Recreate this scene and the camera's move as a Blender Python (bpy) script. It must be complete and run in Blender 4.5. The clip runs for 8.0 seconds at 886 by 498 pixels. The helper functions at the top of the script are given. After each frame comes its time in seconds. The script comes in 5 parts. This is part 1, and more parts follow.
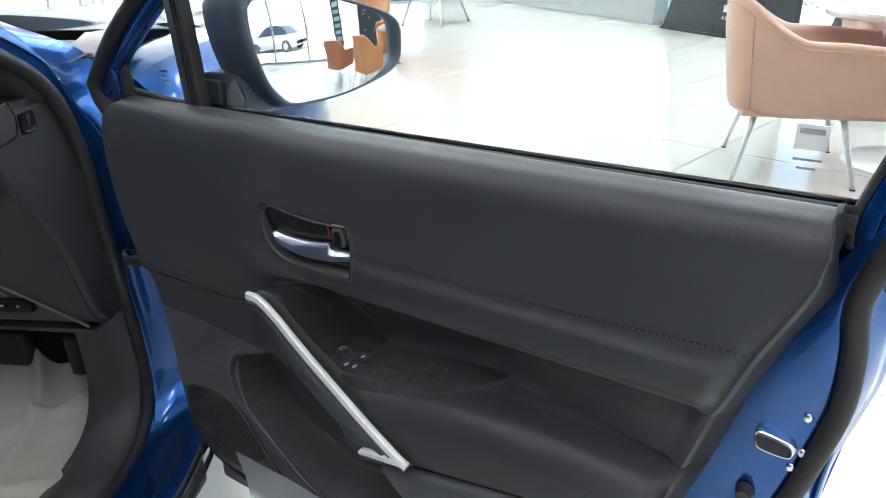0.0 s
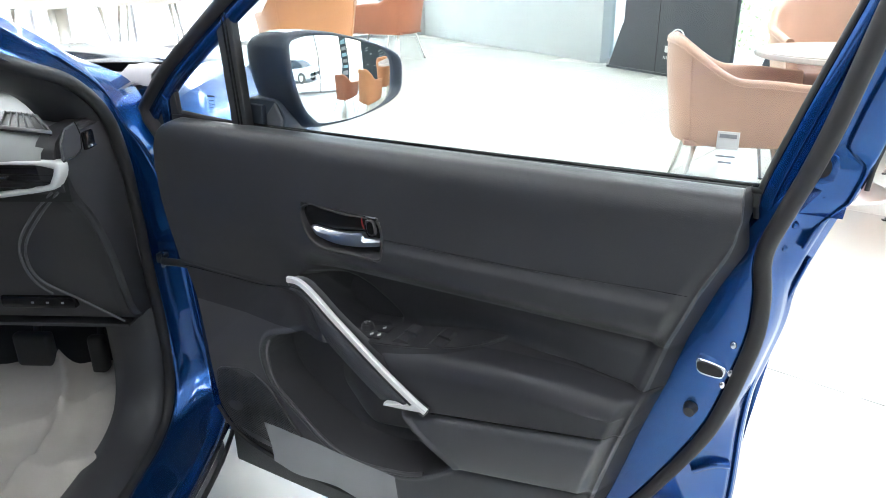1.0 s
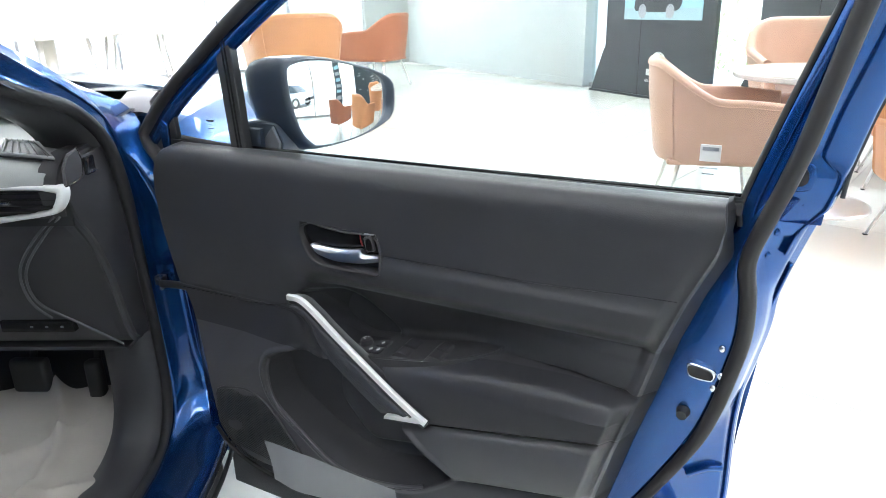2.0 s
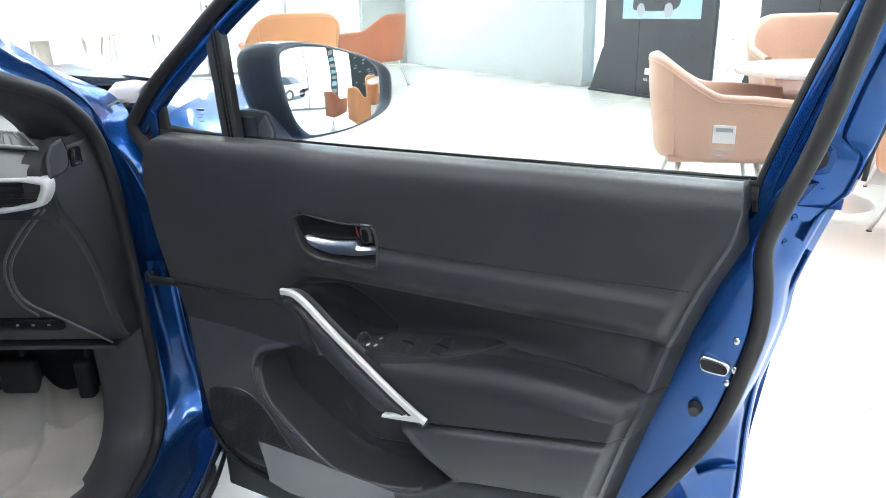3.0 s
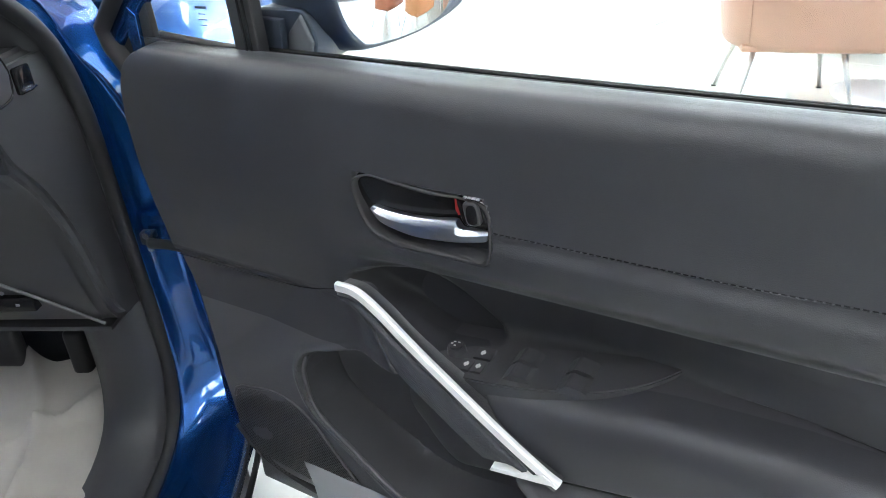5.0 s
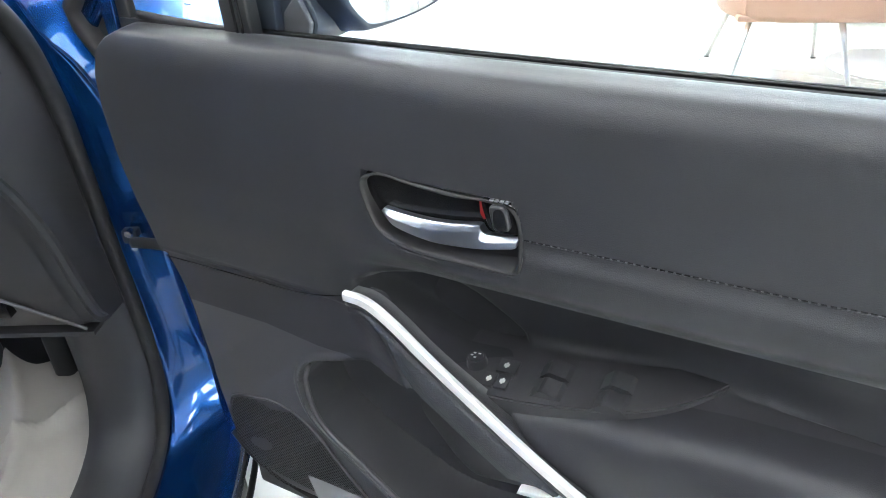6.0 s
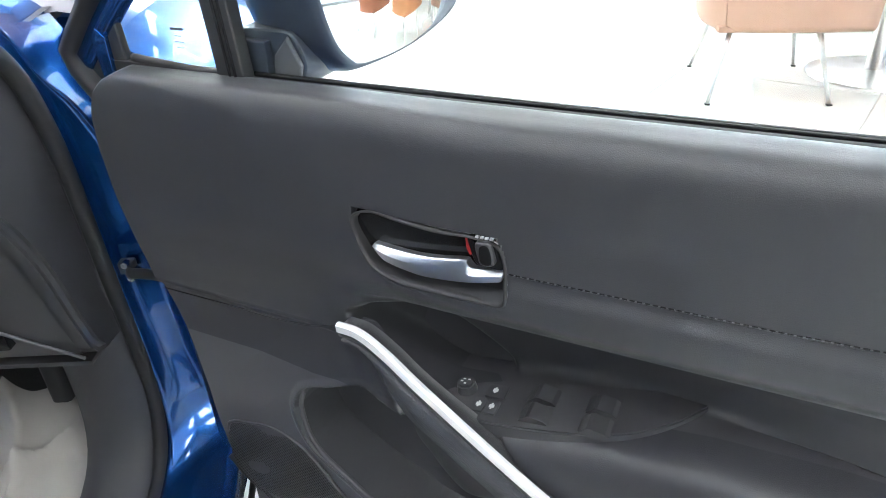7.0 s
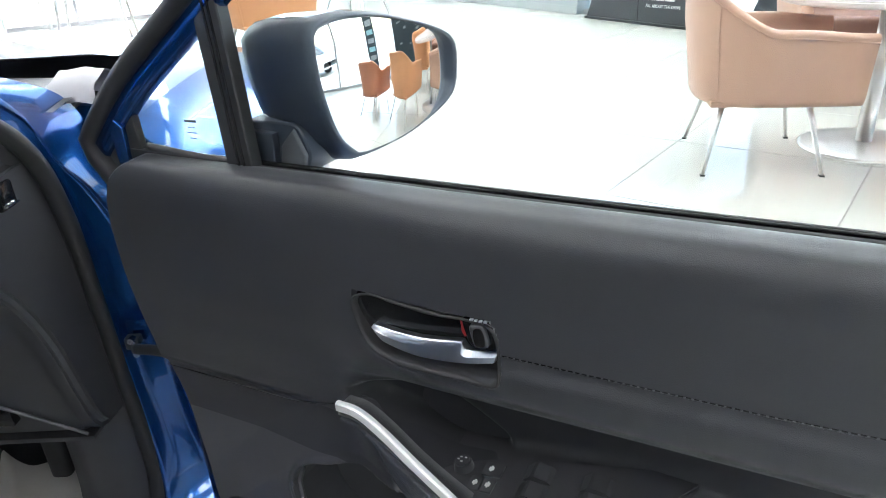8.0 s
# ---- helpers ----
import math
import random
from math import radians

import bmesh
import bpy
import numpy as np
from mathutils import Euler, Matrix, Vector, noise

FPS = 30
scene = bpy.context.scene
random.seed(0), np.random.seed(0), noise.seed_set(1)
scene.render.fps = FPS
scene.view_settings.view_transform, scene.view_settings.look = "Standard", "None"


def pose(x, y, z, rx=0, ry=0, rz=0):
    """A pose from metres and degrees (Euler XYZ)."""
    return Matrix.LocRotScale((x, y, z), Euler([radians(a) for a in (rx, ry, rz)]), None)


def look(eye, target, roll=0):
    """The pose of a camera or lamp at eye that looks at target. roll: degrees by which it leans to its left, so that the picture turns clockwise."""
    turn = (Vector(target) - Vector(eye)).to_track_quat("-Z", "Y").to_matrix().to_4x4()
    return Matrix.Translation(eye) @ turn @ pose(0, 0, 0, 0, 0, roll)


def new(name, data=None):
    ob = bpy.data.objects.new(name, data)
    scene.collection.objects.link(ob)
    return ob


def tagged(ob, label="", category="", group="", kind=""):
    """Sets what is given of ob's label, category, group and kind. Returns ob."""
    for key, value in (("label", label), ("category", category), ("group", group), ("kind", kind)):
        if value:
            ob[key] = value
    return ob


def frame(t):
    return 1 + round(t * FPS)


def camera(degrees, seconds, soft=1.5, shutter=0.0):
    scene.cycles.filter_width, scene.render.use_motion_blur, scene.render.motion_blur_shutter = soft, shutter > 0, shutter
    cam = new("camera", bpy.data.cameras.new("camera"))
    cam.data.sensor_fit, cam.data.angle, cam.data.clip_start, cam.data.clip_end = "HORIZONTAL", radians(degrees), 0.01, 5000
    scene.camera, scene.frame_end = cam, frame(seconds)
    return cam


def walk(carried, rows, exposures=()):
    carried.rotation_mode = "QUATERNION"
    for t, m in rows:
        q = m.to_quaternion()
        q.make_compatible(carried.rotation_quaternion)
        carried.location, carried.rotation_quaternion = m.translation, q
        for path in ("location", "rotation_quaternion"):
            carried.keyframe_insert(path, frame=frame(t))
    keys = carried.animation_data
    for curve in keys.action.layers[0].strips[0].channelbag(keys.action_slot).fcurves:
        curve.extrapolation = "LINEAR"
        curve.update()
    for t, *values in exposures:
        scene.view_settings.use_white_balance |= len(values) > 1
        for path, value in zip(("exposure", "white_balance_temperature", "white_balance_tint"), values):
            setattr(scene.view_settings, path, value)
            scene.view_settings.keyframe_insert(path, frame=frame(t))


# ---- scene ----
cam = camera(65.1, 8.0, soft=0.9)
PATH = [
    (0, (0.047, 0.001, 1.218), (0.011, 1.822, 0.392), -1.9),
    (0.5, (-0.004, -0.143, 1.236), (0.064, 1.691, 0.441), -0.8),
    (1, (-0.047, -0.247, 1.247), (0.055, 1.609, 0.508), -0.8),
    (1.5, (-0.065, -0.289, 1.25), (0.064, 1.584, 0.561), -1.1),
    (3, (-0.064, -0.246, 1.211), (0.081, 1.634, 0.544), -1.7),
    (3.5, (-0.059, -0.209, 1.189), (0.069, 1.636, 0.427), -1.8),
    (4, (-0.062, -0.144, 1.18), (0.036, 1.665, 0.335), -2.0),
    (4.5, (-0.138, 0.054, 1.174), (-0.051, 1.842, 0.283), -2.1),
    (4.7, (-0.16, 0.115, 1.174), (-0.066, 1.891, 0.259), -2.2),
    (5.8, (-0.198, 0.281, 1.179), (-0.084, 1.98, 0.129), -3.3),
    (6, (-0.207, 0.278, 1.168), (-0.064, 1.986, 0.136), -2.7),
    (6.5, (-0.205, 0.28, 1.174), (-0.048, 1.974, 0.122), -3.2),
    (7, (-0.204, 0.265, 1.207), (-0.033, 1.98, 0.192), -3.4),
    (7.5, (-0.198, 0.254, 1.227), (-0.018, 2.015, 0.295), -3.5),
    (8, (-0.198, 0.243, 1.239), (-0.015, 2.045, 0.39), -3.4),
]
LIGHTNESS = [(0, 1.88), (0.5, 2.04), (1, 2.12), (1.5, 2.18), (3, 2.24), (4, 2.36), (4.5, 2.42), (5.8, 2.70), (6.5, 2.90), (7, 2.82), (7.5, 2.53), (8, 2.12)]
walk(cam, [(t, look(eye, target, roll)) for t, eye, target, roll in PATH], [(t, stops, 6000, 9) for t, stops in LIGHTNESS])

# ---- light ----
world = bpy.data.worlds.new("world")
scene.world = world
world.use_nodes = True
wn = world.node_tree.nodes
sky = wn.new("ShaderNodeTexSky")
sky.sky_type, sky.sun_disc = "NISHITA", False
sky.sun_elevation, sky.sun_rotation = radians(48), radians(60)
world.node_tree.links.new(sky.outputs[0], wn["Background"].inputs[0])
wn["Background"].inputs[1].default_value = 0.12

sun_data = bpy.data.lights.new("sun", "SUN")
sun_data.energy, sun_data.angle, sun_data.color = 3.0, radians(0.6), (1.0, 0.96, 0.9)
sun = new("sun", sun_data)
sun.matrix_world = look((-9.2, -3.9, 14), (0, 0, 0))

# frames of reference: the open door, the car and the long glazed wall
DOOR = Matrix.Rotation(radians(-33.66), 4, "Z")
CAR = Matrix.Rotation(radians(-6.89), 4, "Z")
HALL = Matrix.Translation((2.84, 9.98, 0)) @ Matrix.Rotation(radians(-67.0), 4, "Z")


def window_light(name, a, b, z, w, h, turn, watts):
    data = bpy.data.lights.new(name, "AREA")
    data.shape, data.size, data.size_y, data.energy, data.color = "RECTANGLE", w, h, watts, (1.0, 0.965, 0.92)
    ob = new(name, data)
    ob.matrix_world = HALL @ pose(a, b, z, 90, 0, turn)
    return ob


window_light("window_light", 6.2, 0.10, 3.55, 11.5, 1.4, 0, 1700)
window_light("window_light", -5.9, -6.5, 3.55, 11.0, 1.4, 90, 1800)


# ---- materials ----
def material(name, color, rough=0.5, metal=0.0, coat=0.0, vary=0.15, scale=6.0, grain=0.0, grain_scale=400.0, kind="noise", random=0.0, rough_vary=0.08, spec=0.5):
    m = bpy.data.materials.new(name)
    m.use_nodes = True
    nt = m.node_tree
    n, l = nt.nodes, nt.links
    b = n["Principled BSDF"]
    b.inputs["Roughness"].default_value = rough
    b.inputs["Metallic"].default_value = metal
    b.inputs["Coat Weight"].default_value = coat
    b.inputs["Coat Roughness"].default_value = 0.03
    b.inputs["Specular IOR Level"].default_value = spec
    co = n.new("ShaderNodeTexCoord")
    big = n.new("ShaderNodeTexNoise")
    big.inputs["Scale"].default_value, big.inputs["Detail"].default_value = scale, 4.0
    l.new(co.outputs["Object"], big.inputs["Vector"])
    mix = n.new("ShaderNodeMix")
    mix.data_type = "RGBA"
    dark = [c * (1 - vary) for c in color]
    light = [min(1.0, c * (1 + vary)) for c in color]
    mix.inputs[6].default_value, mix.inputs[7].default_value = (*dark, 1), (*light, 1)
    last = big.outputs["Fac"]
    if random:
        info = n.new("ShaderNodeObjectInfo")
        add = n.new("ShaderNodeMath")
        add.operation = "MULTIPLY_ADD"
        add.inputs[1].default_value = random
        l.new(info.outputs["Random"], add.inputs[0])
        l.new(last, add.inputs[2])
        last = add.outputs[0]
    l.new(last, mix.inputs[0])
    l.new(mix.outputs[2], b.inputs["Base Color"])
    rr = n.new("ShaderNodeMapRange")
    rr.inputs[3].default_value, rr.inputs[4].default_value = max(0.0, rough - rough_vary), min(1.0, rough + rough_vary)
    l.new(big.outputs["Fac"], rr.inputs[0])
    l.new(rr.outputs[0], b.inputs["Roughness"])
    if grain:
        tex = n.new("ShaderNodeTexVoronoi" if kind == "leather" else "ShaderNodeTexNoise")
        tex.inputs["Scale"].default_value = grain_scale
        if kind == "leather":
            warp = n.new("ShaderNodeTexNoise")
            warp.inputs["Scale"].default_value = grain_scale * 0.5
            vm = n.new("ShaderNodeVectorMath")
            vm.operation = "MULTIPLY_ADD"
            vm.inputs[1].default_value = (0.004, 0.004, 0.004)
            l.new(co.outputs["Object"], warp.inputs["Vector"])
            l.new(warp.outputs["Color"], vm.inputs[0])
            l.new(co.outputs["Object"], vm.inputs[2])
            l.new(vm.outputs[0], tex.inputs["Vector"])
        else:
            l.new(co.outputs["Object"], tex.inputs["Vector"])
        bump = n.new("ShaderNodeBump")
        bump.inputs["Strength"].default_value, bump.inputs["Distance"].default_value = grain, 0.001
        l.new(tex.outputs[0], bump.inputs["Height"])
        l.new(bump.outputs[0], b.inputs["Normal"])
    return m


def glass(name, tint=(0.95, 0.98, 0.97)):
    m = bpy.data.materials.new(name)
    m.use_nodes = True
    n, l = m.node_tree.nodes, m.node_tree.links
    n.remove(n["Principled BSDF"])
    clear, gloss, mix, fr = n.new("ShaderNodeBsdfTransparent"), n.new("ShaderNodeBsdfGlossy"), n.new("ShaderNodeMixShader"), n.new("ShaderNodeLayerWeight")
    clear.inputs[0].default_value = (*tint, 1)
    gloss.inputs["Roughness"].default_value = 0.0
    fr.inputs["Blend"].default_value = 0.5
    power, scale = n.new("ShaderNodeMath"), n.new("ShaderNodeMath")
    power.operation, scale.operation = "POWER", "MULTIPLY_ADD"
    power.inputs[1].default_value = 4.0
    scale.inputs[1].default_value, scale.inputs[2].default_value = 0.7, 0.03
    l.new(fr.outputs["Facing"], power.inputs[0])
    l.new(power.outputs[0], scale.inputs[0])
    l.new(scale.outputs[0], mix.inputs[0])
    l.new(clear.outputs[0], mix.inputs[1])
    l.new(gloss.outputs[0], mix.inputs[2])
    l.new(mix.outputs[0], n["Material Output"].inputs[0])
    return m


LEATHER = material("black_leatherette", (0.0375, 0.0378, 0.0415), 0.35, vary=0.08, grain=0.24, grain_scale=900, kind="leather", spec=0.42, rough_vary=0.03)
LEATHER.node_tree.nodes["Principled BSDF"].inputs["Sheen Weight"].default_value = 0.15
LEATHER.node_tree.nodes["Principled BSDF"].inputs["Sheen Roughness"].default_value = 0.35
ARMPAD = material("soft_black_padding", (0.036, 0.036, 0.041), 0.44, vary=0.08, grain=0.15, grain_scale=900, kind="leather", spec=0.4)
HARD = material("hard_black_plastic", (0.060, 0.060, 0.066), 0.43, vary=0.10, grain=0.25, grain_scale=900, spec=0.75)
PLASTIC = material("black_plastic", (0.050, 0.050, 0.054), 0.44, vary=0.12, grain=0.25, grain_scale=1000)
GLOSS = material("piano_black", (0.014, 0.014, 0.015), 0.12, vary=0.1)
RUBBER = material("black_rubber", (0.028, 0.028, 0.029), 0.5, vary=0.15, grain=0.12, grain_scale=400)
SEAL = material("sponge_rubber", (0.023, 0.022, 0.023), 0.6, vary=0.15, grain=0.15, grain_scale=800)
BLUE = material("blue_paint", (0.006, 0.074, 0.285), 0.25, metal=0.78, coat=1.0, vary=0.05, grain=0.02, grain_scale=900, rough_vary=0.03)
SILVER = material("satin_silver", (0.80, 0.80, 0.80), 0.42, metal=0.25, vary=0.03, grain=0.02, grain_scale=1500)
CHROME = material("chrome", (0.86, 0.87, 0.90), 0.24, metal=1.0, vary=0.03, rough_vary=0.03)
LEVER = material("satin_chrome", (0.74, 0.77, 0.83), 0.30, metal=1.0, vary=0.02, rough_vary=0.02)
STEEL = material("brushed_steel", (0.66, 0.65, 0.63), 0.30, metal=0.9, vary=0.03, rough_vary=0.02)
RED = material("red_plastic", (0.28, 0.012, 0.012), 0.4)
WHITE_MARK = material("white_print", (0.72, 0.72, 0.70), 0.5, vary=0.05)
GREY_MARK = material("grey_print", (0.30, 0.31, 0.33), 0.5, vary=0.05)
PAPER = material("floor_paper", (0.42, 0.395, 0.36), 0.85, vary=0.12, scale=9, grain=0.4, grain_scale=60)
GRIPSKIN = material("grained_wrap", (0.050, 0.052, 0.060), 0.48, vary=0.10, grain=0.9, grain_scale=360, kind="leather")
# black plastic; the bluish haze of the window glass is mixed into its colour
MIRROR_SHELL = material("hazed_black_plastic", (0.050, 0.058, 0.078), 0.42, vary=0.10, grain=0.15, grain_scale=900)
# lighter grey painted where black parts catch the light
LIT_GREY = material("lit_grey_plastic", (0.13, 0.13, 0.14), 0.40, vary=0.08)
FILM = material("plastic_film", (0.60, 0.61, 0.63), 0.16, vary=0.08, grain=0.5, grain_scale=28)
FILM.node_tree.nodes["Principled BSDF"].inputs["Alpha"].default_value = 0.5
SILVER_PAINT = material("silver_paint", (0.55, 0.57, 0.60), 0.3, metal=0.6, coat=0.8, vary=0.03)
DARKGLASS = material("dark_car_glass", (0.02, 0.025, 0.03), 0.05, vary=0.05)
TILE = material("polished_tile", (0.60, 0.60, 0.56), 0.09, vary=0.05, scale=1.5, random=0.3, rough_vary=0.05)
GROUT = material("grout", (0.36, 0.35, 0.33), 0.85)
WALL = material("painted_wall", (0.38, 0.41, 0.41), 0.6, vary=0.04, scale=2, grain=0.1, grain_scale=250)
WHITE = material("white_paint", (0.80, 0.80, 0.79), 0.55, vary=0.03, grain=0.08, grain_scale=200)
STAND = material("black_laminate", (0.035, 0.037, 0.042), 0.35, vary=0.1)
TAN = material("tan_leatherette", (0.50, 0.30, 0.215), 0.40, vary=0.10, scale=5, grain=0.3, grain_scale=350, kind="leather")
ORANGE = material("orange_leatherette", (0.55, 0.25, 0.11), 0.42, vary=0.10, scale=5, grain=0.3, grain_scale=350, kind="leather")
RUSSET = material("russet_leatherette", (0.36, 0.13, 0.065), 0.42, vary=0.10, scale=5, grain=0.3, grain_scale=350, kind="leather")
CREAM = material("cream_leatherette", (0.84, 0.78, 0.70), 0.45, vary=0.06, scale=5, grain=0.3, grain_scale=350, kind="leather")
SEATING = material("brown_leatherette", (0.16, 0.075, 0.05), 0.5, vary=0.12, grain=0.3, grain_scale=350, kind="leather")
TABLETOP = material("white_laminate", (0.74, 0.68, 0.64), 0.14, vary=0.04)
ALU = material("grey_aluminium", (0.42, 0.42, 0.43), 0.4, metal=0.6)
LEAF = material("leaf", (0.30, 0.38, 0.18), 0.5, vary=0.30, scale=12)
GROUND = material("paving", (0.42, 0.41, 0.39), 0.85, vary=0.15, scale=0.8, grain=0.5, grain_scale=30)
PICTURE_SKY = material("poster_blue", (0.28, 0.48, 0.56), 0.35, vary=0.2, scale=2)
BOARD = material("chalkboard", (0.030, 0.045, 0.055), 0.6, vary=0.2, scale=3)
SEATCLOTH = material("black_seat_cloth", (0.022, 0.022, 0.024), 0.8, vary=0.2, grain=0.4, grain_scale=300)
CARPET = material("carpet", (0.045, 0.045, 0.048), 0.95, vary=0.2, grain=0.8, grain_scale=250)
DASH = material("grey_dash_skin", (0.34, 0.35, 0.35), 0.5, vary=0.1, grain=0.3, grain_scale=500, kind="leather")
COWL = material("grey_cowl_plastic", (0.40, 0.39, 0.41), 0.45, vary=0.06, grain=0.1, grain_scale=900)
LAMP = bpy.data.materials.new("lit_diffuser")
LAMP.use_nodes = True
LAMP.node_tree.nodes["Principled BSDF"].inputs["Emission Color"].default_value = (1.0, 0.97, 0.93, 1)
LAMP.node_tree.nodes["Principled BSDF"].inputs["Emission Strength"].default_value = 3.4
PANE = glass("clear_glass")
CARGLASS = glass("tinted_car_glass", (0.91, 0.93, 0.92))


# ---- building tools ----
def mesh(name, verts, faces, mat, parent=None, label="", smooth=True, at=None):
    me = bpy.data.meshes.new(name)
    me.from_pydata([tuple(v) for v in verts], [], [tuple(f) for f in faces])
    me.update()
    if smooth:
        me.polygons.foreach_set("use_smooth", [True] * len(me.polygons))
    if mat:
        me.materials.append(mat)
    ob = new(name, me)
    if parent is not None:
        ob.parent = parent
    if at is not None:
        ob.matrix_basis = at
    if label:
        ob["label"] = label
    return ob


def part(name, bm, mat, parent=None, label="", smooth=True, at=None):
    me = bpy.data.meshes.new(name)
    bm.to_mesh(me)
    bm.free()
    if smooth:
        me.polygons.foreach_set("use_smooth", [True] * len(me.polygons))
        me.set_sharp_from_angle(angle=radians(35))
    me.materials.append(mat)
    ob = new(name, me)
    if parent is not None:
        ob.parent = parent
    if at is not None:
        ob.matrix_basis = at
    if label:
        ob["label"] = label
    return ob


def box_bm(x0, x1, y0, y1, z0, z1, bevel=0.0, segs=2):
    bm = bmesh.new()
    bmesh.ops.create_cube(bm, size=1.0)
    for v in bm.verts:
        v.co = Vector(((x0 + x1) / 2 + v.co.x * (x1 - x0), (y0 + y1) / 2 + v.co.y * (y1 - y0), (z0 + z1) / 2 + v.co.z * (z1 - z0)))
    if bevel:
        bmesh.ops.bevel(bm, geom=bm.edges[:], offset=bevel, segments=segs, affect="EDGES", profile=0.6)
    return bm


def box(name, x0, x1, y0, y1, z0, z1, mat, parent=None, label="", bevel=0.0, at=None):
    return part(name, box_bm(x0, x1, y0, y1, z0, z1, bevel), mat, parent, label, at=at)


def spline(points, count):
    """A smooth line through points, evenly sampled."""
    p = np.array(points, float)
    q = np.vstack([2 * p[0] - p[1], p, 2 * p[-1] - p[-2]])
    out = []
    for i in range(1, len(q) - 2):
        for t in np.linspace(0, 1, 12, endpoint=False):
            a, b, c, d = q[i - 1], q[i], q[i + 1], q[i + 2]
            out.append(0.5 * (2 * b + (c - a) * t + (2 * a - 5 * b + 4 * c - d) * t * t + (3 * b - a - 3 * c + d) * t ** 3))
    out.append(p[-1])
    out = np.array(out)
    s = np.concatenate([[0], np.cumsum(np.linalg.norm(np.diff(out, axis=0), axis=1))])
    w = np.linspace(0, s[-1], count)
    return np.stack([np.interp(w, s, out[:, k]) for k in range(out.shape[1])], axis=1)


def grid(rows, close_u=False, close_v=False):
    """Vertices and quads of a grid, from equal rows of points."""
    rows = [list(r) for r in rows]
    n, m = len(rows), len(rows[0])
    verts = [p for r in rows for p in r]
    faces = []
    for i in range(n if close_u else n - 1):
        for j in range(m if close_v else m - 1):
            i2, j2 = (i + 1) % n, (j + 1) % m
            faces.append((i * m + j, i * m + j2, i2 * m + j2, i2 * m + j))
    return verts, faces


def tube(name, points, radius, mat, parent=None, label="", sides=10, count=None, flat=1.0, up=(0, 0, 1), at=None, smooth_path=True):
    """A round bar along a smooth line; flat squeezes it across 'up'. radius may be a pair, from start to end."""
    p = spline(points, count or max(6, 8 * len(points))) if smooth_path else np.array(points, float)
    r0, r1 = radius if isinstance(radius, tuple) else (radius, radius)
    rows = []
    for i, c in enumerate(p):
        tng = p[min(i + 1, len(p) - 1)] - p[max(i - 1, 0)]
        tng = Vector(tng).normalized()
        side = tng.cross(Vector(up)).normalized()
        top = side.cross(tng).normalized()
        r = r0 + (r1 - r0) * i / (len(p) - 1)
        rows.append([Vector(c) + side * (r * math.cos(a)) + top * (r * flat * math.sin(a)) for a in [2 * math.pi * k / sides for k in range(sides)]])
    verts, faces = grid(rows, close_v=True)
    faces += [tuple(range(sides))[::-1], tuple((len(p) - 1) * sides + k for k in range(sides))]
    return mesh(name, verts, faces, mat, parent, label, at=at)


def plate(name, outline, y0, y1, mat, parent=None, label="", bevel=0.0, at=None, smooth=True):
    """A flat piece with the given outline in x and z, from y0 to y1 deep."""
    bm = bmesh.new()
    vs = [bm.verts.new((x, y0, z)) for x, z in outline]
    f = bm.faces.new(vs)
    ext = bmesh.ops.extrude_face_region(bm, geom=[f])
    bmesh.ops.translate(bm, verts=[v for v in ext["geom"] if isinstance(v, bmesh.types.BMVert)], vec=(0, y1 - y0, 0))
    bmesh.ops.recalc_face_normals(bm, faces=bm.faces[:])
    if bevel:
        edges = [e for e in bm.edges if abs(e.verts[0].co.y - e.verts[1].co.y) < 1e-6]
        bmesh.ops.bevel(bm, geom=edges, offset=bevel, segments=3, affect="EDGES", profile=0.6)
    return part(name, bm, mat, parent, label, smooth, at)


def smooth_closed(points, count):
    p = np.array(points, float)
    n = len(p)
    out = []
    for i in range(n):
        a, b, c, d = p[i - 1], p[i], p[(i + 1) % n], p[(i + 2) % n]
        for t in np.linspace(0, 1, 10, endpoint=False):
            out.append(0.5 * (2 * b + (c - a) * t + (2 * a - 5 * b + 4 * c - d) * t * t + (3 * b - a - 3 * c + d) * t ** 3))
    out = np.array(out + [out[0]])
    s = np.concatenate([[0], np.cumsum(np.linalg.norm(np.diff(out, axis=0), axis=1))])
    w = np.linspace(0, s[-1], count, endpoint=False)
    return [tuple(np.interp(x, s, out[:, k]) for k in range(out.shape[1])) for x in w]


def step(x, a, b):
    t = min(1.0, max(0.0, (x - a) / (b - a)))
    return t * t * (3 - 2 * t)


def signed_all(u, z, poly):
    """Distances of points to the edge of a polygon, positive inside."""
    p = np.array(poly)
    best, inside = np.full(u.shape, 1e9), np.zeros(u.shape, bool)
    for (x1, y1), (x2, y2) in zip(p, np.roll(p, -1, axis=0)):
        dx, dy = x2 - x1, y2 - y1
        t = np.clip(((u - x1) * dx + (z - y1) * dy) / (dx * dx + dy * dy + 1e-12), 0, 1)
        best = np.minimum(best, np.hypot(u - x1 - t * dx, z - y1 - t * dy))
        if y1 != y2:
            inside ^= ((y1 > z) != (y2 > z)) & (u < x1 + (z - y1) / (y2 - y1) * dx)
    return np.where(inside, best, -best)


def ramp(x, a, b):
    t = np.clip((x - a) / (b - a), 0, 1)
    return t * t * (3 - 2 * t)


def thing(name, label, category, at=None, group="", kind=""):
    ob = new(name)
    ob.empty_display_size = 0.1
    if at is not None:
        ob.matrix_world = at
    return tagged(ob, label, category, group, kind)


